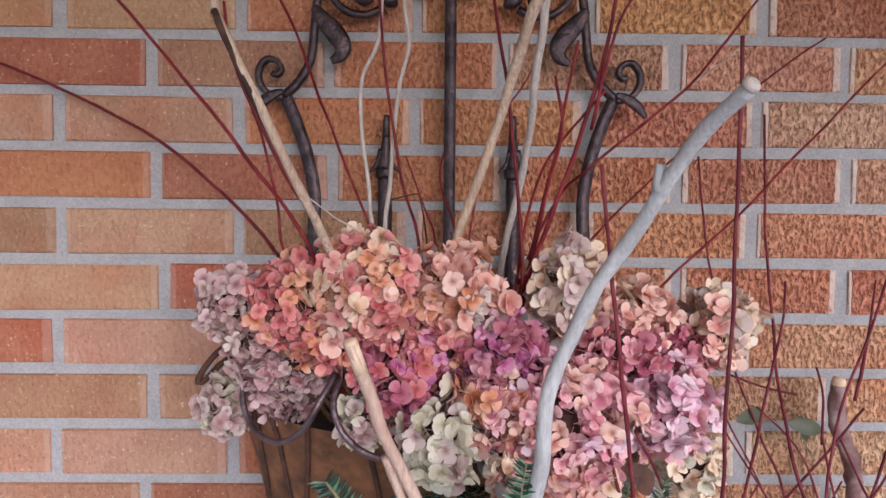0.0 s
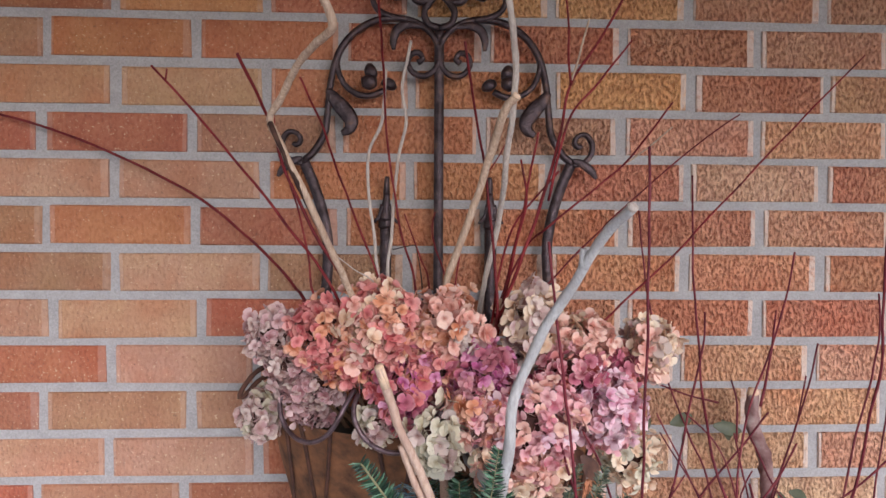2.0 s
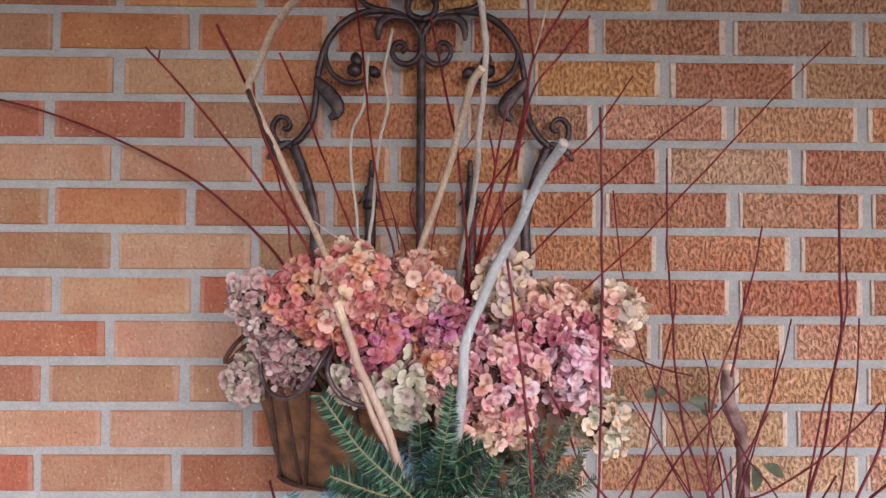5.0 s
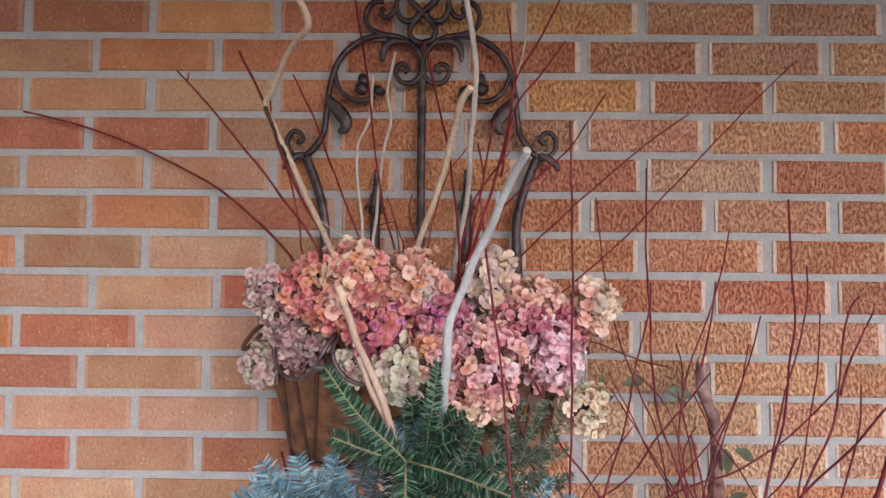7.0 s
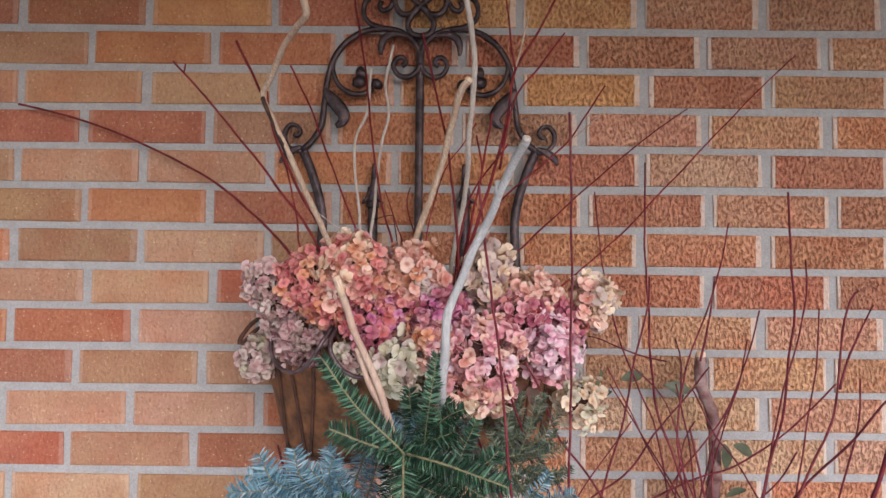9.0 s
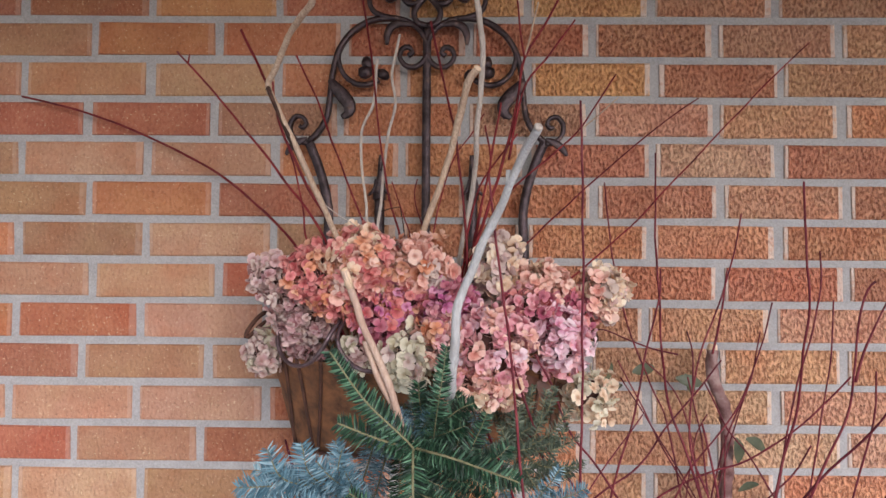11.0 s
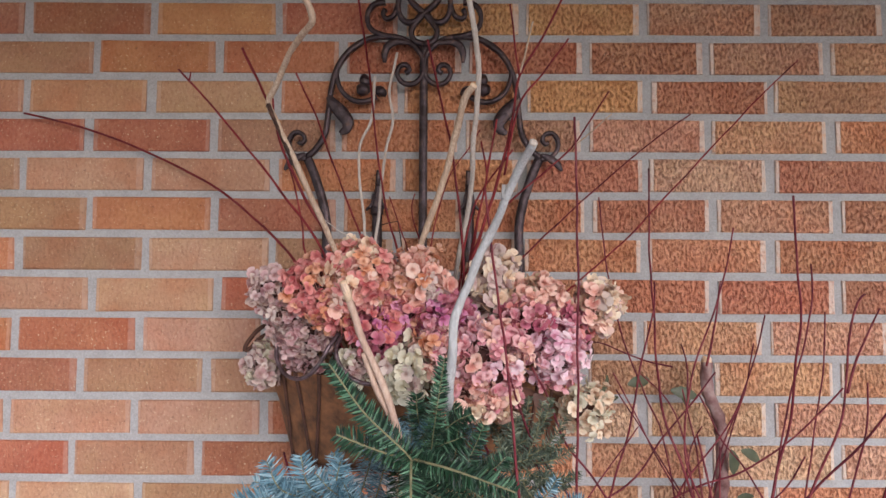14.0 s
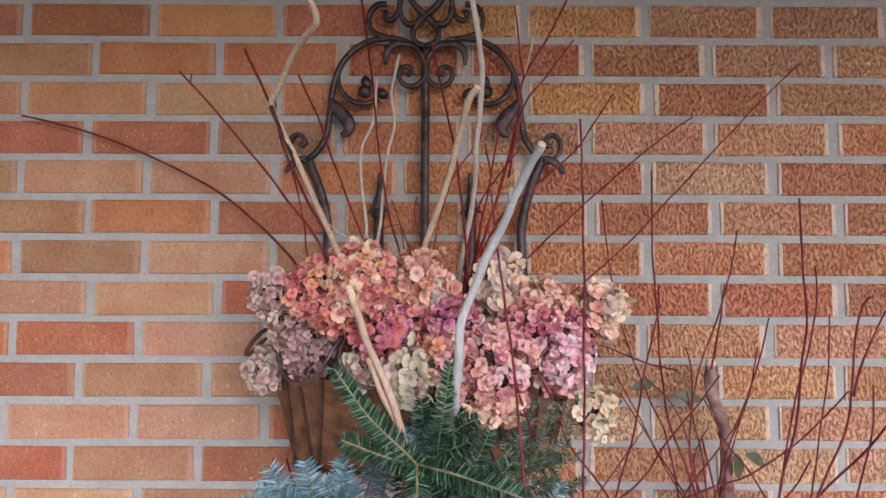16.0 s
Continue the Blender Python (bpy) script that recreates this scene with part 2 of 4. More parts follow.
def thing(name, label, category, group="", at=(0, 0, 0), kind=""):
    ob = new(name)
    ob.empty_display_size = 0.03
    ob.location = at
    return tagged(ob, label, category, group, kind)


def spline(pts, step=0.008):
    """Catmull-Rom through the points."""
    p = [Vector(q) for q in pts]
    p = [p[0] * 2 - p[1]] + p + [p[-1] * 2 - p[-2]]
    out = []
    for i in range(1, len(p) - 2):
        n = max(2, int((p[i + 1] - p[i]).length / step))
        for k in range(n):
            t = k / n
            out.append(0.5 * ((2 * p[i]) + (p[i + 1] - p[i - 1]) * t + (2 * p[i - 1] - 5 * p[i] + 4 * p[i + 1] - p[i + 2]) * t * t
                              + (3 * p[i] - p[i - 1] - 3 * p[i + 1] + p[i + 2]) * t ** 3))
    out.append(p[-2])
    return out


def tube(path, radius, sides=7, knobs=0.0, seed=0.0, flat=None):
    """Vertices and faces of a round bar along path. radius: a function of 0..1. flat: (width, depth) of a flat bar instead."""
    verts, faces = [], []
    last = None
    n = len(path)
    for i, c in enumerate(path):
        d = (path[min(i + 1, n - 1)] - path[max(i - 1, 0)]).normalized()
        a = Vector((0, 1, 0)) if flat else (last or Vector((0.3, 1, 0.2)))
        a = (a - d * a.dot(d)).normalized()
        last = a
        b = d.cross(a)
        r = radius(i / max(1, n - 1))
        for k in range(sides):
            w = 2 * math.pi * k / sides
            if flat:
                sw, sd = flat
                ca, sa = math.cos(w), math.sin(w)
                q = 1 / max(abs(ca), abs(sa)) ** 0.8
                v = c + (a * ca * sd + b * sa * sw) * q * r
            else:
                g = 1 + knobs * noise.noise((c.x * 60 + seed, c.z * 60 + k * 0.9, c.y * 60))
                v = c + (a * math.cos(w) + b * math.sin(w)) * r * g
            verts.append(v)
    for i in range(n - 1):
        for k in range(sides):
            k2 = (k + 1) % sides
            faces.append((i * sides + k, i * sides + k2, (i + 1) * sides + k2, (i + 1) * sides + k))
    faces.append(tuple(range(sides))[::-1])
    faces.append(tuple((n - 1) * sides + k for k in range(sides)))
    return verts, faces


def twig_mesh(name, pts, r0, r1, mat, knobs=0.15, sides=7, step=0.008, wander=0.0):
    path = spline(pts, step)
    if wander:
        path = [c + Vector((noise.noise(c * 22), noise.noise(c * 22 + Vector((7, 1, 3))), 0)) * wander for c in path]
    v, f = tube(path, lambda t: r0 + (r1 - r0) * t, sides, knobs, pts[0][0] * 50)
    me = mesh_of(name, v, f, mat)
    return me


# ---- ground and wall ----
def slab(name, x0, x1, y0, y1, z0, z1, mat):
    v = [(x, y, z) for x in (x0, x1) for y in (y0, y1) for z in (z0, z1)]
    f = [(0, 1, 3, 2), (4, 6, 7, 5), (0, 4, 5, 1), (2, 3, 7, 6), (0, 2, 6, 4), (1, 5, 7, 3)]
    return mesh_of(name, v, f, mat, False)


# out of view; its pale tone is chosen to brighten the lower wall
ground = tagged(new("ground", slab("ground", -400, 400, -400, 400, -0.3, 0.0, GROUND)), "unseen ground, kept pale to bounce light onto the wall", "ground", kind="structure")
wall = tagged(new("wall_north", slab("wall_north", -3.2, 3.2, 0.0035, 0.22, -0.05, 2.16, MORTAR)), "brick house wall in mixed orange, red and buff with grey mortar", "wall", kind="structure")
# unseen overhang, added to shade the upper wall and warm its bounce
ceiling = tagged(new("ceiling", slab("ceiling", -3.2, 3.2, -1.6, 0.22, 2.165, 2.28, WARM_BOARD)), "unseen brown board added to shade the top of the wall", "soffit", kind="structure")

# ---- iron wall planter with its scrolled back ----
AXIS = 0.0478
planter = thing("iron_wall_planter", "black wrought iron wall planter with scrolled trellis back and brown liner", "planter", at=(AXIS, 0.0, 1.36))
HOME = Vector((AXIS, 0.0, 1.36))


def iron(name, pts, w, d=None, side=1, y=-0.025, label="", taper=1.0, step=0.004):
    """A bar along (across, up) points on the trellis plane, taken from the axis; side -1 mirrors it."""
    path = spline([Vector((AXIS + side * p[0] * 1.02, p[2] if len(p) > 2 else y, p[1] + 0.002)) - HOME for p in pts], step)
    w = w * 1.15
    v, f = tube(path, lambda t: 1 + (taper - 1) * t, 8, 0.12, 0.0, (w, d) if d else None) if d else tube(path, lambda t: w * (1 + (taper - 1) * t), 8, 0.08)
    return part(name, mesh_of(name, v, f, IRON), planter, label)


def bud(pts, r, side=1, y=-0.025, name="bud", flat=1.0):
    """A swelling forged piece: thick in the middle, drawn out at both ends."""
    path = spline([Vector((AXIS + side * p[0] * 1.02, p[2] if len(p) > 2 else y, p[1] + 0.002)) - HOME for p in pts], 0.002)
    v, f = tube(path, lambda t: 0.12 + 0.88 * math.sin(math.pi * (0.06 + 0.90 * t)) ** 0.7, 10, 0, 0, (r * 0.72, r * 0.72 * flat))
    return part(name, mesh_of(name, v, f, IRON), planter)


iron("centre_bar", [(0, 1.215), (0, 1.30), (0, 1.60), (0, 1.898)], 0.0062, 0.0035)
for s in (1, -1):
    # large arch that rolls inward to a small scroll
    iron("arch_scroll", [(-0.196, 1.703), (-0.180, 1.718), (-0.165, 1.745), (-0.160, 1.782), (-0.156, 1.821), (-0.145, 1.862), (-0.122, 1.893), (-0.090, 1.911),
                         (-0.052, 1.914), (-0.024, 1.904), (-0.006, 1.885), (0.0, 1.860), (-0.006, 1.841), (-0.020, 1.831), (-0.036, 1.834),
                         (-0.045, 1.848), (-0.041, 1.862), (-0.030, 1.865), (-0.024, 1.856), (-0.031, 1.850)], 0.0042, 0.0055, s, taper=0.8)
    # second arch inside it, ending in a rolled knob
    iron("inner_scroll", [(-0.104, 1.905), (-0.130, 1.885), (-0.146, 1.858), (-0.146, 1.838), (-0.136, 1.816), (-0.117, 1.802), (-0.096, 1.801), (-0.079, 1.809)], 0.0036, 0.0050, s)
    bud([(-0.101, 1.846), (-0.098, 1.832), (-0.094, 1.822)], 0.0130, s, -0.031)
    bud([(-0.109, 1.816, -0.033), (-0.100, 1.817, -0.039), (-0.091, 1.817, -0.033)], 0.0150, s)
    bud([(-0.082, 1.820, -0.027), (-0.073, 1.817, -0.031), (-0.063, 1.811, -0.027)], 0.0120, s)
    bud([(-0.066, 1.868), (-0.066, 1.884), (-0.060, 1.898), (-0.045, 1.905), (-0.022, 1.902)], 0.0095, s, -0.028, "cap_leaf", 0.5)
    # drooping leaf on the arch
    bud([(-0.160, 1.808), (-0.150, 1.794), (-0.137, 1.779), (-0.127, 1.764), (-0.129, 1.751), (-0.140, 1.744)], 0.0165, s, -0.030, "leaf", 0.35)
    # corner scroll and the stile below it
    iron("corner_scroll", [(-0.196, 1.701), (-0.212, 1.704), (-0.224, 1.717), (-0.225, 1.734), (-0.216, 1.746), (-0.204, 1.744), (-0.199, 1.734), (-0.205, 1.727), (-0.210, 1.730)], 0.0036, 0.0060, s, taper=0.8)
    bud([(-0.196, 1.708), (-0.210, 1.702), (-0.223, 1.692), (-0.231, 1.680)], 0.0090, s, -0.031, "corner_leaf", 0.4)
    iron("stile", [(-0.195, 1.704), (-0.180, 1.668), (-0.167, 1.625), (-0.160, 1.580), (-0.162, 1.52), (-0.168, 1.44), (-0.164, 1.33), (-0.160, 1.215)], 0.0068, 0.0040, s)
    # spear finial
    iron("rod", [(-0.077, 1.215), (-0.077, 1.45), (-0.077, 1.606)], 0.0078, None, s, -0.018)
    iron("collar", [(-0.077, 1.606), (-0.077, 1.612), (-0.077, 1.618)], 0.0098, None, s, -0.018)
    iron("spear", [(-0.077, 1.616), (-0.077, 1.628), (-0.076, 1.645), (-0.0755, 1.660)], 0.0080, None, s, -0.020, taper=0.5)
    iron("spear_tip", [(-0.0755, 1.655), (-0.0755, 1.674), (-0.075, 1.682)], 0.0046, None, s, -0.020, taper=0.7)
    for q in (-1, 1):
        iron("finial_leaf", [(-0.077 + q * 0.003, 1.640), (-0.077 + q * 0.008, 1.624), (-0.077 + q * 0.015, 1.616), (-0.077 + q * 0.018, 1.613)], 0.0045, 0.003, s, -0.022, taper=0.3)
    # crowning knot
    iron("knot_loop", [(0.0, 1.901), (-0.016, 1.907), (-0.022, 1.924), (-0.014, 1.940), (0.0, 1.955), (0.020, 1.975), (0.030, 1.995), (0.022, 2.015), (0.0, 2.022)], 0.0042, 0.0055, s)
    iron("knot_side", [(-0.005, 1.955), (-0.016, 1.941), (-0.032, 1.941), (-0.042, 1.955), (-0.044, 1.978), (-0.036, 2.000)], 0.0040, 0.0055, s)
    iron("side_scroll", [(-0.044, 1.972), (-0.052, 1.952), (-0.064, 1.946), (-0.070, 1.954), (-0.066, 1.963)], 0.0034, 0.005, s)
    iron("side_scroll", [(-0.066, 1.975), (-0.082, 1.973), (-0.094, 1.960), (-0.096, 1.940), (-0.086, 1.924), (-0.066, 1.916), (-0.050, 1.914)], 0.0036, 0.0052, s)

# basket: half-oval liner in iron straps under a scalloped rim
def rim_point(a, k=1.0, z=0.0):
    return Vector((0.268 * k * math.sin(a), -0.045 - 0.25 * k * math.cos(a), z))


def basket_point(a, t, out=0.0):
    """On the liner: a runs round the half oval, t from the rim (0) down to the foot at the wall (1)."""
    wide, deep = 0.250 - 0.045 * t + out, 0.232 - 0.092 * t ** 0.8 + out
    return Vector((wide * math.sin(a), -0.022 - deep * max(0.0, math.cos(a)) ** (1 - 0.45 * t), 0.002 - 0.146 * t))


verts, faces = [], []
LEVELS, COLS = 9, 44
for r in range(LEVELS):
    for i in range(COLS + 1):
        a = -math.pi / 2 + math.pi * i / COLS
        p = basket_point(a, r / (LEVELS - 1))
        verts.append(p * (1 + 0.012 * noise.noise((a * 4, r * 0.7, 0))))
for r in range(LEVELS - 1):
    for i in range(COLS):
        faces.append((r * (COLS + 1) + i, r * (COLS + 1) + i + 1, (r + 1) * (COLS + 1) + i + 1, (r + 1) * (COLS + 1) + i))
faces.append(tuple((LEVELS - 1) * (COLS + 1) + i for i in range(COLS + 1)))
part("liner", mesh_of("liner", verts, faces, LINER), planter, "brown moulded fibre liner")
fv = [rim_point(-math.pi / 2 + math.pi * i / 24, 0.78, -0.012 + 0.006 * math.sin(i * 2.3)) for i in range(25)]
part("filling", mesh_of("filling", fv + [Vector((0, -0.16, -0.004))], [(i, i + 1, 25) for i in range(24)] + [(24, 0, 25)], MOSS), planter, "dark planting filling")

EDGES = [-0.82, -0.41, 0.0, 0.41, 0.82]
for i in range(4):
    a0, a1 = EDGES[i] + 0.015, EDGES[i + 1] - 0.015
    loop = []
    for j in range(15):
        p = math.pi * (j / 14 - 0.5)
        rise = 1 - math.cos(p)
        loop.append(rim_point((a0 + a1) / 2 + (a1 - a0) / 2 * math.sin(p), 1.03 - 0.10 * rise ** 4, 0.001 + 0.060 * rise))
    v, f = tube(spline(loop, 0.004), lambda t: 0.0029, 8)
    part("rim_loop", mesh_of("rim_loop", v, f, SHEEN_IRON), planter)


def strap(x0, x1):
    """A strap down the liner, from x0 at its top to x1 at its foot."""
    q = [basket_point(math.asin((x0 + (x1 - x0) * t) / (0.250 - 0.045 * t)), t, 0.002) for t in (0, 0.2, 0.4, 0.6, 0.8, 1.0)]
    v, f = tube(spline(q, 0.01), lambda t: 0.0027, 6)
    part("strap", mesh_of("strap", v, f, RUST), planter)


for s in (-1, 1):
    strap(s * 0.198, s * 0.194)
    strap(s * 0.174, s * 0.159)
    strap(s * 0.134, s * 0.152)
    strap(s * 0.078, s * 0.060)
    strap(s * 0.034, s * 0.053)
    q = [Vector((s * x, y, z)) for x, y, z in ((0.203, -0.150, 0.074), (0.233, -0.156, 0.064), (0.251, -0.161, 0.044), (0.2565, -0.163, 0.030), (0.249, -0.158, 0.033), (0.233, -0.150, 0.050), (0.203, -0.143, 0.060))]
    v, f = tube(spline(q, 0.004), lambda t: 0.0032, 8)
    part("end_loop", mesh_of("end_loop", v, f, RUST), planter)
q = [basket_point(-1.3 + 2.6 * i / 16, 1.0, 0.003) for i in range(17)]
v, f = tube(spline(q, 0.01), lambda t: 0.0030, 6)
part("foot_rail", mesh_of("foot_rail", v, f, RUST), planter)


# ---- sticks and twigs standing in the planter ----
SOCKET = Vector((0.05, -0.14, 1.33))


def rooted(pts):
    """The points, led on from the foot into the planter's filling."""
    foot = Vector(pts[0])
    goal = Vector((SOCKET.x + (foot.x - SOCKET.x) * 0.55, max(-0.20, foot.y * 0.75), SOCKET.z))
    return [tuple(goal), tuple(foot.lerp(goal, 0.45))] + list(pts)


def stick(pts, r0, r1, mat, label, forks=(), cut=True, wander=0.0012, bare=0.001):
    ob = thing("driftwood_stick", label, "stick", at=pts[0])
    base = Vector(pts[0])
    me = twig_mesh("branch", [Vector(p) - base for p in rooted(pts)], r0, r1, mat, 0.28, 9, 0.006, wander)
    main = part("branch", me, ob)
    for fp, f0, f1 in forks:
        part("side_shoot", twig_mesh("side_shoot", [Vector(p) - base for p in fp], f0, f1, mat, 0.25, 8, 0.005), ob)
    if cut:
        a, b = Vector(pts[-2]) - base, Vector(pts[-1]) - base
        d = (b - a).normalized()
        v, f = tube([b - d * bare, b - d * bare * 0.5, b + d * r1 * 0.30, b + d * r1 * 0.55], lambda t: r1 * (1.06 - 0.45 * max(0, t * 2 - 1) ** 2), 9, 0.1)
        part("cut_end", mesh_of("cut_end", v, f, CUT_WOOD if mat is not GREY_WOOD else PALE_WOOD), main, "paler cut end")
    return ob


def twig(pts, r0, r1, mat, label, name="dogwood_twig", group="red dogwood twigs", root=True):
    base = Vector(pts[0])
    p = rooted(pts) if root else pts
    ob = new(name, twig_mesh(name, [Vector(q) - base for q in p], r0 * 0.82, r1 * 0.8, mat, 0.22, 6, 0.009, 0.0016))
    ob.location = base
    return tagged(ob, label, "twig", group)


stick([(0.092, -0.4, 1.353), (0.096, -0.435, 1.406), (0.098, -0.44, 1.446), (0.104, -0.437, 1.466), (0.113, -0.437, 1.488), (0.126, -0.45, 1.521), (0.14, -0.467, 1.55), (0.159, -0.505, 1.597), (0.17, -0.538, 1.618)], 0.0060, 0.0041, GREY_WOOD, "bent weathered grey driftwood stick rising out of the arrangement", [([(0.148, -0.485, 1.573), (0.148, -0.487, 1.587)], 0.00378, 0.00281)], True)
stick([(0.045, -0.4, 1.289), (0.033, -0.415, 1.341), (0.019, -0.43, 1.385), (0.001, -0.445, 1.43), (-0.006, -0.45, 1.453), (-0.016, -0.464, 1.488)], 0.00518, 0.00389, ROSE_WOOD, "short pinkish brown driftwood stick with a pale cut tip", [([(0.032, -0.41, 1.335), (0.015, -0.425, 1.374), (0.008, -0.43, 1.395), (0.002, -0.437, 1.414)], 0.00302, 0.00346)], True, bare=0.020)
stick([(0.05, -0.2, 1.528), (0.062, -0.21, 1.57), (0.073, -0.212, 1.601), (0.089, -0.222, 1.65), (0.103, -0.25, 1.702), (0.112, -0.273, 1.737), (0.124, -0.283, 1.751)], 0.0037, 0.0050, TAN_WOOD, "smooth tan peeled stick with a broken blunt top", [], True)
crooked = stick([(-0.051, -0.27, 1.517), (-0.055, -0.285, 1.531), (-0.072, -0.335, 1.582), (-0.095, -0.355, 1.636), (-0.12, -0.345, 1.685), (-0.133, -0.335, 1.713), (-0.124, -0.345, 1.726), (-0.102, -0.375, 1.752), (-0.079, -0.41, 1.766), (-0.058, -0.44, 1.773), (-0.062, -0.445, 1.79), (-0.07, -0.45, 1.803), (-0.076, -0.45, 1.818), (-0.077, -0.455, 1.838)], 0.0037, 0.0037, TAN_WOOD, "long crooked tan and brown stick with a wavy upper end", [], False)
part('bark', twig_mesh('bark', [Vector(q) - crooked.location for q in [(-0.0735, -0.3365, 1.582), (-0.0965, -0.3565, 1.636), (-0.1088, -0.3535, 1.661), (-0.1208, -0.3475, 1.685), (-0.1325, -0.3375, 1.709)]], 0.0020, 0.0030, DARK_BARK, 0.5), crooked, 'strip of dark brown bark')
stick([(0.107, -0.11, 1.528), (0.12, -0.13, 1.593), (0.126, -0.15, 1.643), (0.127, -0.18, 1.69), (0.132, -0.2, 1.744), (0.134, -0.21, 1.795), (0.128, -0.222, 1.841), (0.121, -0.23, 1.883), (0.113, -0.235, 1.921)], 0.0032, 0.0044, PALE_WOOD, "long pale curly willow stick standing before the trellis", [], False)
stick([(-0.038, -0.11, 1.553), (-0.042, -0.105, 1.594), (-0.051, -0.1, 1.659), (-0.05, -0.1, 1.711), (-0.035, -0.1, 1.746), (-0.03, -0.1, 1.779), (-0.027, -0.1, 1.823)], 0.00216, 0.00227, PALE_WOOD, "thin pale curly willow stem", [], False)
stick([(-0.024, -0.1, 1.538), (-0.019, -0.1, 1.595), (-0.015, -0.095, 1.66), (-0.01, -0.085, 1.71), (0, -0.08, 1.756), (-0.005, -0.085, 1.802), (0.002, -0.085, 1.841), (0.007, -0.085, 1.867)], 0.0027, 0.00216, PALE_WOOD, "thin pale curly willow stem", [], False)

twig([(-0.141, -0.09, 1.51), (-0.156, -0.06, 1.52), (-0.201, -0.045, 1.568), (-0.284, -0.03, 1.637), (-0.356, -0.025, 1.68), (-0.448, -0.022, 1.723), (-0.535, -0.02, 1.755), (-0.591, -0.02, 1.77), (-0.645, -0.02, 1.782)], 0.00288, 0.00216, RED_BARK, "long arching dark red dogwood twig reaching sideways along the wall", root=True)
twig([(-0.08, -0.255, 1.536), (-0.139, -0.245, 1.615), (-0.182, -0.238, 1.668), (-0.237, -0.228, 1.732), (-0.279, -0.22, 1.776), (-0.296, -0.217, 1.794)], 0.00252, 0.00168, RED_BARK, "straight red dogwood twig with a forked tip", root=True)
twig([(-0.279, -0.22, 1.776), (-0.279, -0.215, 1.791)], 0.00144, 0.0012, RED_BARK, "slender dark red dogwood twig in the arrangement", root=False)
twig([(-0.057, -0.255, 1.525), (-0.099, -0.262, 1.598), (-0.13, -0.27, 1.666), (-0.138, -0.292, 1.71), (-0.145, -0.315, 1.729), (-0.151, -0.345, 1.751), (-0.156, -0.37, 1.769)], 0.00288, 0.00192, RED_BARK, "slender dark red dogwood twig in the arrangement", root=True)
twig([(-0.138, -0.292, 1.71), (-0.137, -0.3, 1.728)], 0.00168, 0.00132, RED_BARK, "slender dark red dogwood twig in the arrangement", root=False)
twig([(-0.103, -0.24, 1.525), (-0.109, -0.24, 1.565), (-0.119, -0.25, 1.619), (-0.128, -0.255, 1.653)], 0.00192, 0.00144, RED_BARK, "slender dark red dogwood twig in the arrangement", root=True)
twig([(-0.035, -0.13, 1.539), (-0.056, -0.14, 1.595), (-0.083, -0.168, 1.672), (-0.098, -0.225, 1.728), (-0.112, -0.281, 1.768)], 0.00204, 0.00156, RED_BARK, "slender dark red dogwood twig in the arrangement", root=True)
twig([(0.012, -0.11, 1.54), (-0.005, -0.1, 1.595), (-0.02, -0.11, 1.685), (-0.027, -0.12, 1.755), (-0.027, -0.2, 1.81), (-0.027, -0.27, 1.842), (-0.028, -0.3, 1.861), (-0.038, -0.32, 1.881)], 0.00228, 0.00168, RED_BARK, "slender dark red dogwood twig in the arrangement", root=True)
twig([(0.113, -0.21, 1.496), (0.11, -0.21, 1.561), (0.102, -0.215, 1.634), (0.095, -0.225, 1.685), (0.077, -0.27, 1.749), (0.064, -0.322, 1.798)], 0.00264, 0.0018, RED_BARK, "slender dark red dogwood twig in the arrangement", root=True)
twig([(0.114, -0.2, 1.488), (0.132, -0.22, 1.544), (0.159, -0.24, 1.63), (0.178, -0.26, 1.713), (0.186, -0.276, 1.765), (0.209, -0.29, 1.804), (0.232, -0.308, 1.846), (0.248, -0.32, 1.875)], 0.00384, 0.00168, RED_BARK, "thick bright red dogwood twig with branching top", root=True)
twig([(0.168, -0.245, 1.638), (0.185, -0.27, 1.726), (0.217, -0.283, 1.769), (0.248, -0.296, 1.81)], 0.00216, 0.00144, RED_BARK, "slender dark red dogwood twig in the arrangement", root=False)
twig([(0.186, -0.276, 1.765), (0.179, -0.295, 1.791), (0.173, -0.319, 1.816), (0.168, -0.33, 1.841)], 0.0018, 0.00132, RED_BARK, "slender dark red dogwood twig in the arrangement", root=False)
twig([(0.117, -0.2, 1.492), (0.129, -0.21, 1.561), (0.144, -0.22, 1.633), (0.153, -0.225, 1.689), (0.158, -0.23, 1.72)], 0.00264, 0.00168, RED_BARK, "slender dark red dogwood twig in the arrangement", root=True)
twig([(0.109, -0.2, 1.496), (0.115, -0.205, 1.545), (0.124, -0.21, 1.585), (0.136, -0.22, 1.617), (0.165, -0.24, 1.654), (0.179, -0.25, 1.672)], 0.0024, 0.00156, RED_BARK, "slender dark red dogwood twig in the arrangement", root=True)
twig([(0.12, -0.2, 1.496), (0.134, -0.22, 1.585), (0.144, -0.235, 1.639), (0.137, -0.24, 1.686)], 0.0024, 0.00168, RED_BARK, "slender dark red dogwood twig in the arrangement", root=True)
twig([(0.124, -0.14, 1.505), (0.156, -0.15, 1.579), (0.181, -0.185, 1.609), (0.229, -0.195, 1.65), (0.268, -0.21, 1.685), (0.287, -0.235, 1.716), (0.31, -0.257, 1.752)], 0.00252, 0.00144, RED_BARK, "forked red dogwood twig slanting outwards", root=True)
twig([(0.17, -0.1, 1.488), (0.22, -0.05, 1.54), (0.31, -0.025, 1.624), (0.393, -0.018, 1.697), (0.457, -0.016, 1.749), (0.508, -0.016, 1.784)], 0.00216, 0.00144, RED_BARK, "slender dark red dogwood twig in the arrangement", root=True)
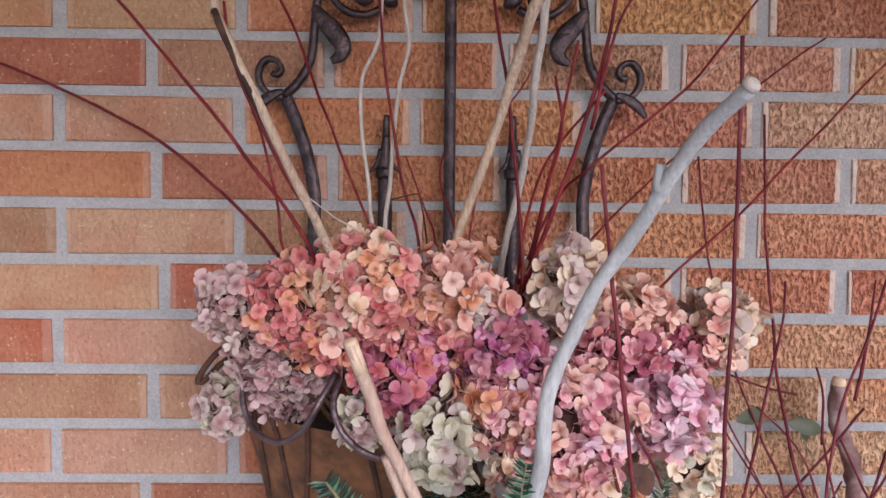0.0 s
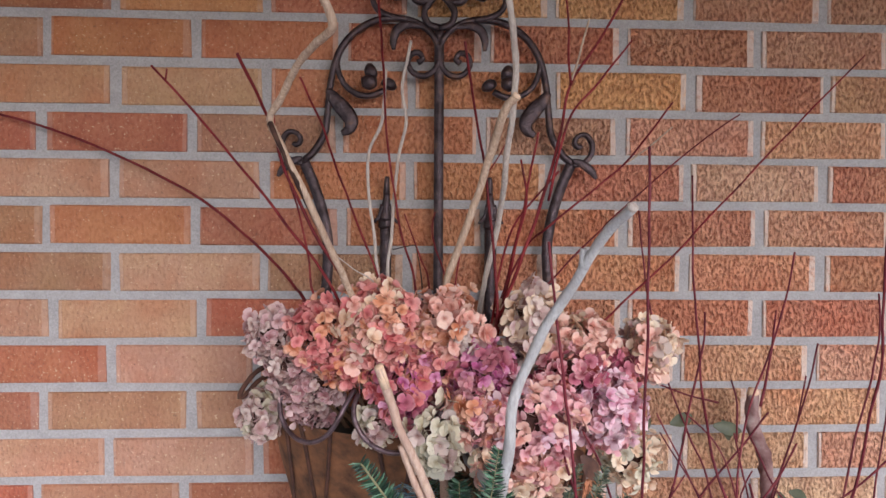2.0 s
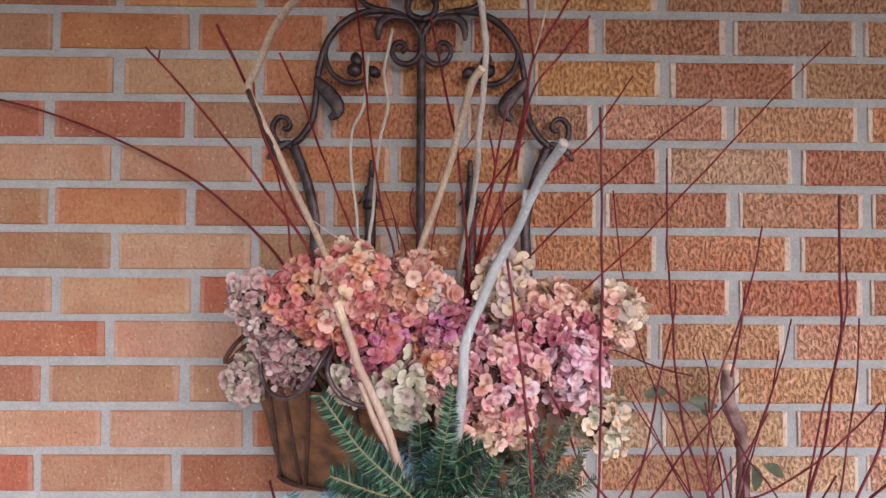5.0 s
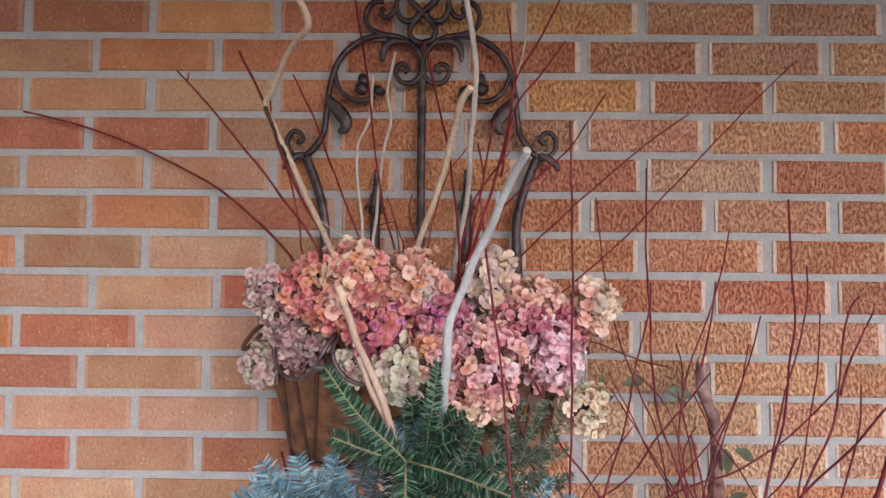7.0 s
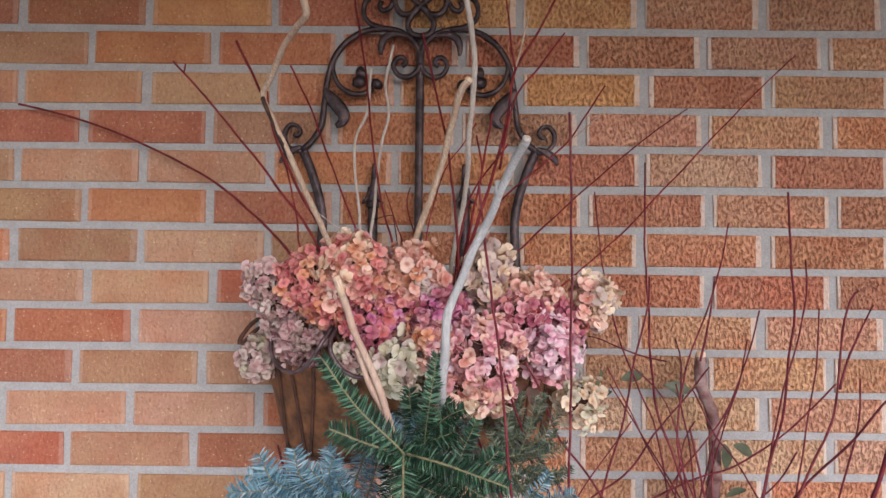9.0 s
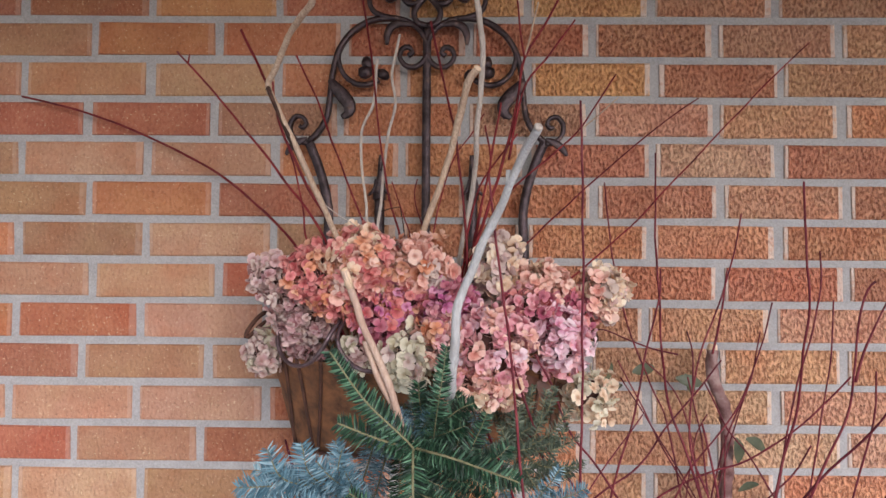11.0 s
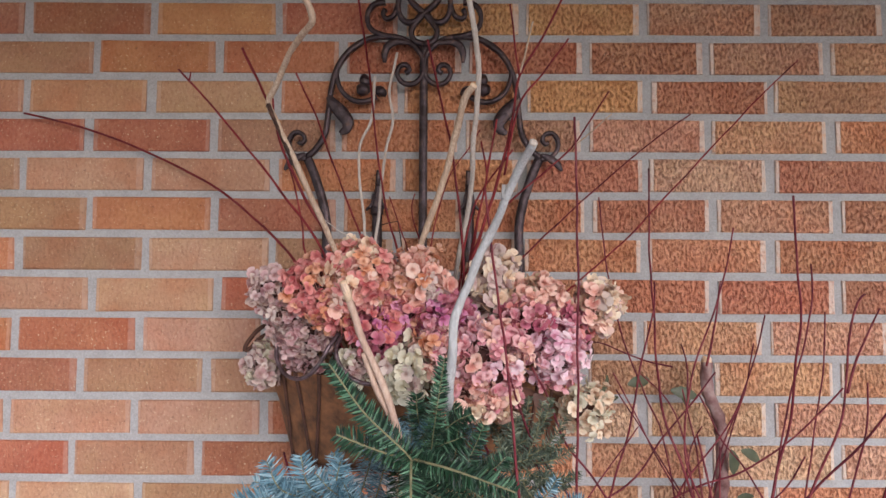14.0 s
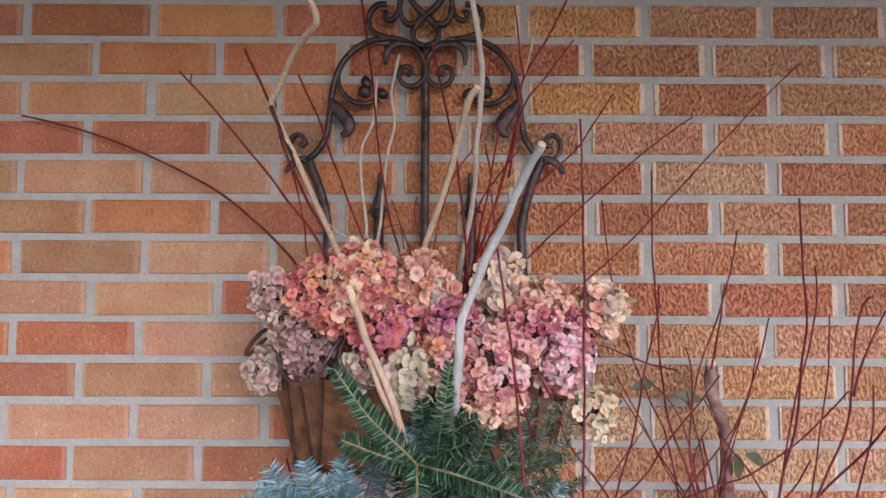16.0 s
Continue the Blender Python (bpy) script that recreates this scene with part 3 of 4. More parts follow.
twig([(0.27, -0.1, 1.471), (0.305, -0.08, 1.498), (0.385, -0.07, 1.569), (0.468, -0.07, 1.658), (0.586, -0.075, 1.784), (0.635, -0.07, 1.832), (0.671, -0.06, 1.864)], 0.00228, 0.00144, RED_BARK, "long straight red dogwood twig slanting over the bricks", root=True)
twig([(0.066, -0.17, 1.546), (0.084, -0.15, 1.626), (0.097, -0.14, 1.662), (0.119, -0.13, 1.695), (0.141, -0.12, 1.731)], 0.00156, 0.0012, RED_BARK, "slender dark red dogwood twig in the arrangement", root=True)
twig([(0.052, -0.18, 1.537), (0.039, -0.15, 1.582), (0.036, -0.14, 1.609), (0.039, -0.13, 1.628)], 0.00156, 0.0012, RED_BARK, "slender dark red dogwood twig in the arrangement", root=True)
twig([(0.031, -0.16, 1.536), (0.021, -0.14, 1.565), (0.008, -0.12, 1.602), (-0.002, -0.11, 1.626)], 0.00168, 0.0012, RED_BARK, "slender dark red dogwood twig in the arrangement", root=True)
twig([(-0.086, -0.3, 1.188), (-0.102, -0.29, 1.225), (-0.114, -0.28, 1.254), (-0.121, -0.27, 1.268)], 0.00288, 0.00168, SHRUB_BARK, "slender dark red dogwood twig in the arrangement", root=False)
twig([(0.186, -0.278, 1.77), (0.193, -0.285, 1.795), (0.201, -0.295, 1.833)], 0.00168, 0.00144, TAN_WOOD, "thin dry tan side twig among the red ones", "dry_twig", root=False)
twig([(0.268, -0.21, 1.685), (0.293, -0.225, 1.704), (0.32, -0.23, 1.728)], 0.00144, 0.00108, TAN_WOOD, "thin dry tan side twig among the red ones", "dry_twig", root=False)
twig([(0.022, -0.15, 1.538), (0.015, -0.14, 1.578), (0.01, -0.14, 1.584), (-0.015, -0.135, 1.578)], 0.0013, 0.00097, DARK_BARK, "thin dark hooked twig above the flowers", "dry_twig")
twig([(-0.027, -0.27, 1.535), (-0.055, -0.27, 1.559), (-0.078, -0.268, 1.576)], 0.0011, 0.0007, PALE_WOOD, "thin straw-coloured stalk poking out of the flowers", "dry_twig")


# ---- the shrub beside the planter ----
shrub = thing("dogwood_shrub", "leafless shrub of many thin dark red stems growing by the wall", "shrub", at=(0.5, -0.16, 0))
CROWN = Vector((0.5, -0.16, 0.02))


def stem(pts, r0, r1, grounded=True):
    """One shoot of the shrub; low ones run on down to the crown at the ground."""
    p = [Vector(q) for q in pts]
    if grounded:
        foot = CROWN + Vector(((p[0].x - CROWN.x) * 0.25, (p[0].y - CROWN.y) * 0.3, 0))
        lead = (p[0] - p[1]).normalized() * 0.45
        p = [foot * (1 - t) ** 2 + (p[0] + lead) * 2 * t * (1 - t) + p[0] * t * t for t in (0, 0.25, 0.45, 0.6, 0.72, 0.82, 0.89, 0.94)] + p
        r0 = r0 * 1.15
    me = twig_mesh("stem", [q - shrub.location for q in p], r0, r1, SHRUB_BARK, 0.22, 6, 0.012, 0.0015)
    part("stem", me, shrub)


twig([(0.243, -0.33, 1.204), (0.245, -0.345, 1.277), (0.247, -0.35, 1.36), (0.245, -0.355, 1.415), (0.245, -0.362, 1.504), (0.242, -0.37, 1.598), (0.239, -0.38, 1.684)], 0.00229, 0.00175, SHRUB_BARK, "tall upright dark red dogwood stem in front of the flowers")
stem([(0.454, -0.17, 1.152), (0.43, -0.17, 1.233), (0.408, -0.16, 1.297), (0.414, -0.11, 1.375), (0.421, -0.08, 1.435), (0.424, -0.05, 1.547), (0.434, -0.018, 1.69)], 0.0028, 0.00154, True)
twig([(0.172, -0.42, 1.22), (0.166, -0.42, 1.283), (0.160, -0.42, 1.36), (0.154, -0.42, 1.42), (0.147, -0.425, 1.459), (0.139, -0.43, 1.527), (0.131, -0.43, 1.592)], 0.00218, 0.00153, SHRUB_BARK, "tall upright dark red dogwood stem in front of the flowers")
stem([(0.325, -0.15, 1.152), (0.335, -0.15, 1.193), (0.363, -0.15, 1.284), (0.376, -0.15, 1.36), (0.391, -0.14, 1.409), (0.406, -0.13, 1.46), (0.406, -0.13, 1.495)], 0.00308, 0.0014, True)
stem([(0.433, -0.14, 1.15), (0.422, -0.11, 1.259), (0.399, -0.1, 1.318), (0.375, -0.09, 1.387), (0.359, -0.08, 1.449), (0.348, -0.06, 1.54), (0.341, -0.05, 1.635)], 0.0021, 0.00126, True)
stem([(0.46, -0.18, 1.164), (0.435, -0.17, 1.249), (0.452, -0.16, 1.362), (0.49, -0.15, 1.453), (0.509, -0.145, 1.513), (0.525, -0.14, 1.577)], 0.00224, 0.00126, True)
stem([(0.479, -0.14, 1.167), (0.5, -0.13, 1.231), (0.535, -0.11, 1.295), (0.571, -0.09, 1.363), (0.603, -0.07, 1.442)], 0.00224, 0.00126, True)
stem([(0.53, -0.22, 1.178), (0.542, -0.22, 1.232), (0.562, -0.22, 1.301), (0.561, -0.24, 1.381), (0.559, -0.26, 1.443), (0.546, -0.28, 1.51), (0.528, -0.31, 1.602)], 0.00308, 0.0014, True)
stem([(0.543, -0.2, 1.179), (0.567, -0.19, 1.279), (0.583, -0.18, 1.333), (0.607, -0.17, 1.389), (0.63, -0.16, 1.472), (0.634, -0.15, 1.522)], 0.0021, 0.00126, True)
stem([(0.561, -0.25, 1.189), (0.58, -0.25, 1.233), (0.611, -0.25, 1.301), (0.623, -0.25, 1.368), (0.628, -0.25, 1.421), (0.64, -0.25, 1.466), (0.65, -0.25, 1.478)], 0.00308, 0.0014, True)
stem([(0.561, -0.24, 1.193), (0.587, -0.25, 1.23), (0.621, -0.27, 1.276), (0.653, -0.29, 1.331), (0.69, -0.3, 1.376)], 0.00336, 0.0014, True)
stem([(0.472, -0.16, 1.202), (0.517, -0.17, 1.221), (0.578, -0.18, 1.265), (0.622, -0.19, 1.312), (0.651, -0.195, 1.345)], 0.00252, 0.00126, True)
stem([(0.61, -0.32, 1.2), (0.625, -0.33, 1.257), (0.63, -0.34, 1.3)], 0.0042, 0.00252, True)
stem([(0.634, -0.22, 1.18), (0.653, -0.215, 1.232), (0.673, -0.21, 1.3), (0.676, -0.21, 1.355)], 0.00224, 0.00126, True)
stem([(0.601, -0.18, 1.189), (0.627, -0.165, 1.291), (0.649, -0.15, 1.371), (0.66, -0.14, 1.45)], 0.00196, 0.00112, True)
stem([(0.623, -0.25, 1.346), (0.638, -0.245, 1.383), (0.661, -0.24, 1.428), (0.676, -0.24, 1.459)], 0.00196, 0.00112, False)
stem([(0.539, -0.1, 1.285), (0.562, -0.09, 1.336), (0.575, -0.085, 1.398)], 0.00168, 0.00112, True)
stem([(0.455, -0.15, 1.178), (0.442, -0.14, 1.266), (0.424, -0.13, 1.315), (0.384, -0.12, 1.356)], 0.00196, 0.00112, True)
stem([(0.434, -0.15, 1.186), (0.387, -0.14, 1.266), (0.347, -0.13, 1.331)], 0.00182, 0.00112, True)
stem([(0.298, -0.18, 1.194), (0.344, -0.16, 1.245), (0.374, -0.15, 1.28)], 0.00168, 0.00112, True)
stem([(0.327, -0.24, 1.168), (0.287, -0.25, 1.23), (0.243, -0.27, 1.286), (0.223, -0.28, 1.339), (0.199, -0.29, 1.383)], 0.00224, 0.0014, True)
stem([(0.238, -0.3, 1.233), (0.204, -0.31, 1.281), (0.179, -0.32, 1.338), (0.167, -0.33, 1.381)], 0.00196, 0.0014, True)
stem([(0.554, -0.16, 1.174), (0.53, -0.15, 1.22), (0.501, -0.14, 1.259), (0.484, -0.13, 1.299), (0.471, -0.13, 1.324)], 0.0021, 0.00126, True)
stem([(0.321, -0.13, 1.162), (0.373, -0.13, 1.2), (0.42, -0.13, 1.264), (0.463, -0.13, 1.315), (0.497, -0.13, 1.358)], 0.00252, 0.0014, True)
stem([(0.442, -0.15, 1.203), (0.454, -0.14, 1.25), (0.475, -0.13, 1.277)], 0.00168, 0.00112, True)
stem([(0.446, -0.09, 1.361), (0.404, -0.08, 1.37), (0.339, -0.09, 1.396), (0.319, -0.1, 1.4)], 0.00154, 0.00098, False)
stem([(0.458, -0.12, 1.314), (0.458, -0.12, 1.365), (0.449, -0.12, 1.4)], 0.00168, 0.00112, False)
stem([(0.48, -0.14, 1.368), (0.498, -0.13, 1.435), (0.511, -0.12, 1.496)], 0.00196, 0.00112, False)
stem([(0.46, -0.17, 1.176), (0.457, -0.16, 1.238), (0.451, -0.15, 1.285), (0.439, -0.15, 1.335)], 0.00196, 0.00126, True)
stem([(0.476, -0.17, 1.161), (0.466, -0.17, 1.217), (0.456, -0.16, 1.271)], 0.00308, 0.00168, True)
stem([(0.414, -0.16, 1.156), (0.439, -0.16, 1.205), (0.497, -0.15, 1.269), (0.531, -0.14, 1.318)], 0.00196, 0.00126, True)
stem([(0.438, -0.15, 1.17), (0.404, -0.14, 1.233), (0.383, -0.13, 1.28), (0.345, -0.12, 1.355)], 0.00182, 0.00112, True)
stem([(0.492, -0.15, 1.154), (0.498, -0.14, 1.25)], 0.0021, 0.00126, True)
stem([(0.542, -0.15, 1.15), (0.587, -0.16, 1.199), (0.607, -0.17, 1.243)], 0.00196, 0.00126, True)

pruned = thing("pruned_shrub", "sawn-off mottled brown shrub trunk with a few olive leaves", "shrub", at=(0.5, -0.07, 0))
TRUNK = [(0.519, -0.085, 1.128), (0.522, -0.08, 1.166), (0.528, -0.075, 1.217), (0.527, -0.068, 1.265), (0.515, -0.062, 1.304), (0.508, -0.062, 1.331), (0.509, -0.062, 1.366)]
me = twig_mesh("trunk", [Vector((0.0, 0.0, 0.0)), Vector((0.01, 0.0, 0.6))] + [Vector(q) - pruned.location for q in TRUNK], 0.0112, 0.0092, TRUNK_BARK, 0.6, 10, 0.006, 0.0015)
trunk = part("trunk", me, pruned)
top = Vector(TRUNK[-1]) - pruned.location
v, f = tube([top + Vector((0, 0, -0.002)), top + Vector((0.001, 0, 0.005)), top + Vector((0.002, 0, 0.009))], lambda t: 0.0092 - 0.003 * t, 10, 0.2)
part("cut_end", mesh_of("cut_end", v, f, CUT_WOOD), trunk, "pale sawn end")



# ---- leaves on the pruned shrub ----
def leaf_mesh(length, width, fold, mat):
    v, f = [], []
    n = 7
    for i in range(n):
        t = i / (n - 1)
        w = width * math.sin(math.pi * min(1, t * 0.94 + 0.04)) ** 0.8
        z = -fold * t * t * length
        v += [(t * length, -w / 2, z + 0.18 * w), (t * length, 0, z), (t * length, w / 2, z + 0.18 * w)]
    for i in range(n - 1):
        f += [(3 * i, 3 * i + 1, 3 * i + 4, 3 * i + 3), (3 * i + 1, 3 * i + 2, 3 * i + 5, 3 * i + 4)]
    return mesh_of("leaf", v, f, mat)


LEAF_MESH = leaf_mesh(0.048, 0.021, 0.3, LEAF)
for x, y, z, rx, ry, rz, k in ((0.372, -0.10, 1.334, 70, -14, 10, 0.9), (0.352, -0.12, 1.318, 60, 20, 150, 0.6), (0.452, -0.06, 1.32, 75, 10, -10, 0.95),
                               (0.47, -0.05, 1.325, 80, 60, 0, 0.8), (0.55, -0.09, 1.232, 65, 22, 5, 0.9), (0.53, -0.10, 1.236, 80, 75, 0, 0.9), (0.335, -0.12, 1.352, 60, 100, 20, 0.8),
                               (0.565, -0.10, 1.165, 70, 10, 170, 0.7)):
    m = pose(x, y, z, rx, ry, rz) @ Matrix.Scale(k, 4)
    m.translation -= pruned.location
    part("leaf", LEAF_MESH, pruned, m=m)


DRY_MESH = leaf_mesh(0.05, 0.026, 0.6, DRY_LEAF)
for x, y, z, rx, ry, rz, k in ((0.175, -0.275, 1.335, 50, -30, 20, 0.9), (0.205, -0.262, 1.345, 70, 50, -10, 0.8), (0.125, -0.33, 1.332, 60, 5, 170, 0.8), (0.19, -0.27, 1.33, 40, 80, 30, 0.9)):
    ob = tagged(new("dry_leaf", DRY_MESH), "curled dry brown leaf under the flowers", "leaf", "dry leaves")
    ob.matrix_basis = pose(x, y, z, rx, ry, rz) @ Matrix.Scale(k, 4)


# ---- hydrangea heads ----
def floret_mesh(name, mat, size, cup, seed):
    """Four broad papery sepals, each bent, twisted and ruffled its own way, on a thread of a stalk."""
    rnd = random.Random(seed)
    v, f = [], []
    for k in range(4):
        w = math.pi / 2 * k + rnd.uniform(-0.22, 0.22)
        length, wide = size * rnd.uniform(0.80, 1.10), size * rnd.uniform(0.86, 1.18)
        lift, twist, fold = cup * rnd.uniform(0.2, 1.5), rnd.uniform(-0.35, 0.35), rnd.uniform(-0.10, 0.24)
        droop = rnd.uniform(0.0, 0.5)
        b = len(v)
        rows = [(0.03, 0.12), (0.30, 0.62), (0.60, 1.0), (0.84, 0.86), (0.97, 0.46)]
        for t, ww in rows:
            for u in (-0.5, 0.0, 0.5):
                x = length * (t + (0.03 if u == 0 and t > 0.9 else 0.0)) * (1 - 0.10 * lift * t)
                y = wide * ww * u
                z = size * (lift * 0.6 * t * t - droop * max(0, t - 0.55) ** 2 * 2 + fold * abs(u) * 2 * ww) + twist * y * t
                z += rnd.uniform(-0.055, 0.055) * size * t
                v.append((x * math.cos(w) - y * math.sin(w), x * math.sin(w) + y * math.cos(w), z + 0.0007 * (k % 2)))
        for i in range(4):
            for j in range(2):
                a = b + i * 3 + j
                f.append((a, a + 1, a + 4, a + 3))
    # small eye
    b = len(v)
    r = size * 0.09
    v += [(r, 0, r * 0.6), (0, r, r * 0.6), (-r, 0, r * 0.6), (0, -r, r * 0.6), (0, 0, r * 1.8)]
    f += [(b, b + 1, b + 4), (b + 1, b + 2, b + 4), (b + 2, b + 3, b + 4), (b + 3, b, b + 4)]
    # thread stalk leading inwards
    b = len(v)
    lean = (rnd.uniform(-0.5, 0.5) * size, rnd.uniform(-0.5, 0.5) * size)
    for z, k in ((0.0, 0.0), (-1.5 * size, 1.0)):
        for q in range(3):
            v.append((0.00042 * math.cos(q * 2.09) + lean[0] * k, 0.00042 * math.sin(q * 2.09) + lean[1] * k, z))
    f += [(b + q, b + (q + 1) % 3, b + 3 + (q + 1) % 3, b + 3 + q) for q in range(3)]
    return mesh_of(name, v, f, mat)


def blob(name, mat, radii, seed):
    bm = bmesh.new()
    bmesh.ops.create_icosphere(bm, subdivisions=3, radius=1.0)
    for q in bm.verts:
        n = 1 + 0.22 * noise.noise(q.co * 3.1 + Vector((seed, 0, 0)))
        q.co = Vector((q.co.x * radii[0], q.co.y * radii[1], q.co.z * radii[2])) * n
    me = bpy.data.meshes.new(name)
    bm.to_mesh(me)
    bm.free()
    me.materials.append(mat)
    return me


def hydrangea(at, radii, mats, label, size, seed, spacing=0.0094, loose=1.0):
    """A dried panicle: florets of four rounded sepals all over an oval core."""
    rnd = random.Random(seed)
    radii = [r * 0.94 for r in radii]
    size *= 0.94
    head = thing("hydrangea_head", label, "flower head", "dried hydrangea heads", at=at)
    # dark filler: the shade between florets is put into its colour
    part("core", blob("core", CORE, [r * 0.60 for r in radii], seed), head, "dark brown inner filler for the shaded gaps between florets")
    goal = Vector((0.05 + (at[0] - 0.05) * 0.6, max(-0.22, at[1] * 0.7), 1.345)) - Vector(at)
    part("stalk", twig_mesh("stalk", [goal, goal * 0.5 + Vector((0, 0, 0.004)), (0, 0, 0)], 0.003, 0.0025, STALK), head)
    kinds = [floret_mesh("floret", m, size, cup, seed * 10 + i) for i, (m, cup) in enumerate((m, c) for m in mats for c in (0.1, 0.4, 0.8, 1.2))]
    ra = sum(radii) / 3
    n = int(4 * math.pi * ra * ra / (spacing * spacing))
    for i in range(n):
        z = 1 - 2 * (i + 0.5) / n
        w = i * 2.39996 + rnd.uniform(-0.35, 0.35)
        s = math.sqrt(max(0, 1 - z * z))
        d = Vector((s * math.cos(w), s * math.sin(w), z))
        k = rnd.uniform(0.66, 1.16) * (1 + 0.30 * noise.noise(d * 2.3 + Vector((seed * 1.7, 0, 0))))
        p = Vector((d.x * radii[0], d.y * radii[1], d.z * radii[2])) * k
        nrm = Vector((d.x / radii[0], d.y / radii[1], d.z / radii[2])).normalized()
        nrm = (nrm + Vector((rnd.uniform(-1, 1), rnd.uniform(-1, 1), rnd.uniform(-1, 1))) * loose).normalized()
        q = nrm.to_track_quat("Z", "Y").to_matrix().to_4x4()
        m = Matrix.Translation(p) @ q @ pose(0, 0, 0, 0, 0, rnd.uniform(0, 360)) @ Matrix.Scale(rnd.uniform(0.60, 1.05), 4)
        # colours drift across the head, from the first kinds to the last
        drift = 0.5 + 0.5 * noise.noise(d * 1.4 + Vector((0, seed * 2.1, 0))) * 1.6 + rnd.uniform(-0.17, 0.17)
        part("floret", kinds[min(len(kinds) - 1, max(0, int(drift * len(kinds))))], head, m=m)
    return head


MAUVE = petal_material("dusty_mauve_sepals", (0.36, 0.14, 0.158), (0.55, 0.31, 0.315), (0.68, 0.50, 0.475))
CREAMY = petal_material("cream_green_sepals", (0.48, 0.42, 0.28), (0.64, 0.57, 0.42), (0.76, 0.70, 0.56))
ROSY_CREAM = petal_material("rosy_cream_sepals", (0.42, 0.22, 0.22), (0.58, 0.38, 0.36), (0.70, 0.57, 0.50))
CORAL = petal_material("coral_sepals", (0.48, 0.075, 0.095), (0.67, 0.18, 0.175), (0.77, 0.35, 0.31))
ORANGE = petal_material("orange_peach_sepals", (0.52, 0.15, 0.065), (0.73, 0.30, 0.16), (0.82, 0.48, 0.33))
PEACH = petal_material("peach_pink_sepals", (0.62, 0.21, 0.17), (0.80, 0.40, 0.32), (0.88, 0.62, 0.51))
ROSE = petal_material("dark_rose_sepals", (0.30, 0.042, 0.095), (0.47, 0.10, 0.17), (0.58, 0.21, 0.25))
MAGENTA = petal_material("magenta_sepals", (0.42, 0.055, 0.21), (0.61, 0.15, 0.35), (0.73, 0.34, 0.47))
PINK = petal_material("pink_sepals", (0.52, 0.12, 0.175), (0.73, 0.29, 0.34), (0.85, 0.53, 0.52))
LILAC = petal_material("lilac_pink_sepals", (0.60, 0.20, 0.33), (0.79, 0.42, 0.52), (0.90, 0.72, 0.75))
BUFF = petal_material("buff_yellow_sepals", (0.58, 0.31, 0.19), (0.79, 0.55, 0.37), (0.88, 0.74, 0.57))

hydrangea((-0.152, -0.222, 1.480), (0.036, 0.038, 0.029), (ROSY_CREAM, MAUVE, ROSY_CREAM), "dried hydrangea head fading from cream to dusty mauve", 0.0100, 1, spacing=0.0088)
hydrangea((-0.115, -0.205, 1.424), (0.044, 0.042, 0.040), (MAUVE, MAUVE, ROSY_CREAM), "dusty mauve dried hydrangea head above the iron rim", 0.0105, 2, spacing=0.0088)
hydrangea((-0.128, -0.226, 1.448), (0.034, 0.034, 0.030), (ROSY_CREAM, MAUVE), "dusty mauve dried hydrangea head with thready stalks", 0.0100, 21, spacing=0.0090)
hydrangea((-0.062, -0.254, 1.452), (0.031, 0.030, 0.028), (CORAL, ORANGE, CORAL), "rusty coral dried hydrangea head under the orange one", 0.0115, 22)
hydrangea((0.034, -0.264, 1.446), (0.036, 0.030, 0.028), (ORANGE, CORAL, ROSE), "rust brown and coral dried hydrangea head", 0.0115, 23)
hydrangea((0.192, -0.250, 1.436), (0.040, 0.034, 0.030), (CORAL, ROSE, PINK), "dark rose dried hydrangea head between paler ones", 0.0115, 24)
hydrangea((-0.114, -0.176, 1.374), (0.024, 0.026, 0.018), (MAUVE,), "small shaded mauve hydrangea head hanging inside the rim loop", 0.0105, 20)
hydrangea((-0.180, -0.165, 1.367), (0.026, 0.034, 0.032), (CREAMY, ROSY_CREAM, ROSY_CREAM), "cream and pink dried hydrangea head at the planter's end", 0.0115, 3)
hydrangea((-0.089, -0.250, 1.484), (0.040, 0.040, 0.040), (CORAL, CORAL, ORANGE), "coral red dried hydrangea head", 0.0120, 4)
hydrangea((-0.026, -0.265, 1.495), (0.047, 0.046, 0.048), (ORANGE, PEACH, CORAL, BUFF, PEACH), "orange and peach dried hydrangea head", 0.0128, 5)
hydrangea((0.047, -0.252, 1.489), (0.044, 0.044, 0.044), (PEACH, PEACH, ORANGE, ROSY_CREAM), "peach pink dried hydrangea head", 0.0132, 6)
hydrangea((0.008, -0.262, 1.424), (0.042, 0.038, 0.044), (ROSE, ROSE, CORAL, MAGENTA), "deep rose and coral dried hydrangea head", 0.0118, 7, loose=1.1)
hydrangea((0.040, -0.298, 1.376), (0.033, 0.036, 0.038), (CREAMY, CREAMY, ROSY_CREAM), "cream white dried hydrangea head with large sepals", 0.0140, 8, spacing=0.0122)
hydrangea((-0.030, -0.250, 1.378), (0.024, 0.026, 0.022), (CREAMY, ROSY_CREAM), "small cream dried hydrangea head behind a stick", 0.0115, 9)
hydrangea((0.092, -0.268, 1.440), (0.038, 0.042, 0.036), (MAGENTA, ROSE, MAGENTA), "magenta dried hydrangea head deep in the arrangement", 0.0110, 10, loose=1.1)
hydrangea((0.078, -0.290, 1.408), (0.032, 0.036, 0.036), (PEACH, PINK, ORANGE), "faded tan and rose dried hydrangea head", 0.0120, 19, loose=1.0)
hydrangea((0.140, -0.296, 1.388), (0.058, 0.050, 0.056), (PINK, PEACH, PINK, LILAC, PINK), "large rose pink dried hydrangea head hanging forward", 0.0118, 11, spacing=0.0106, loose=1.0)
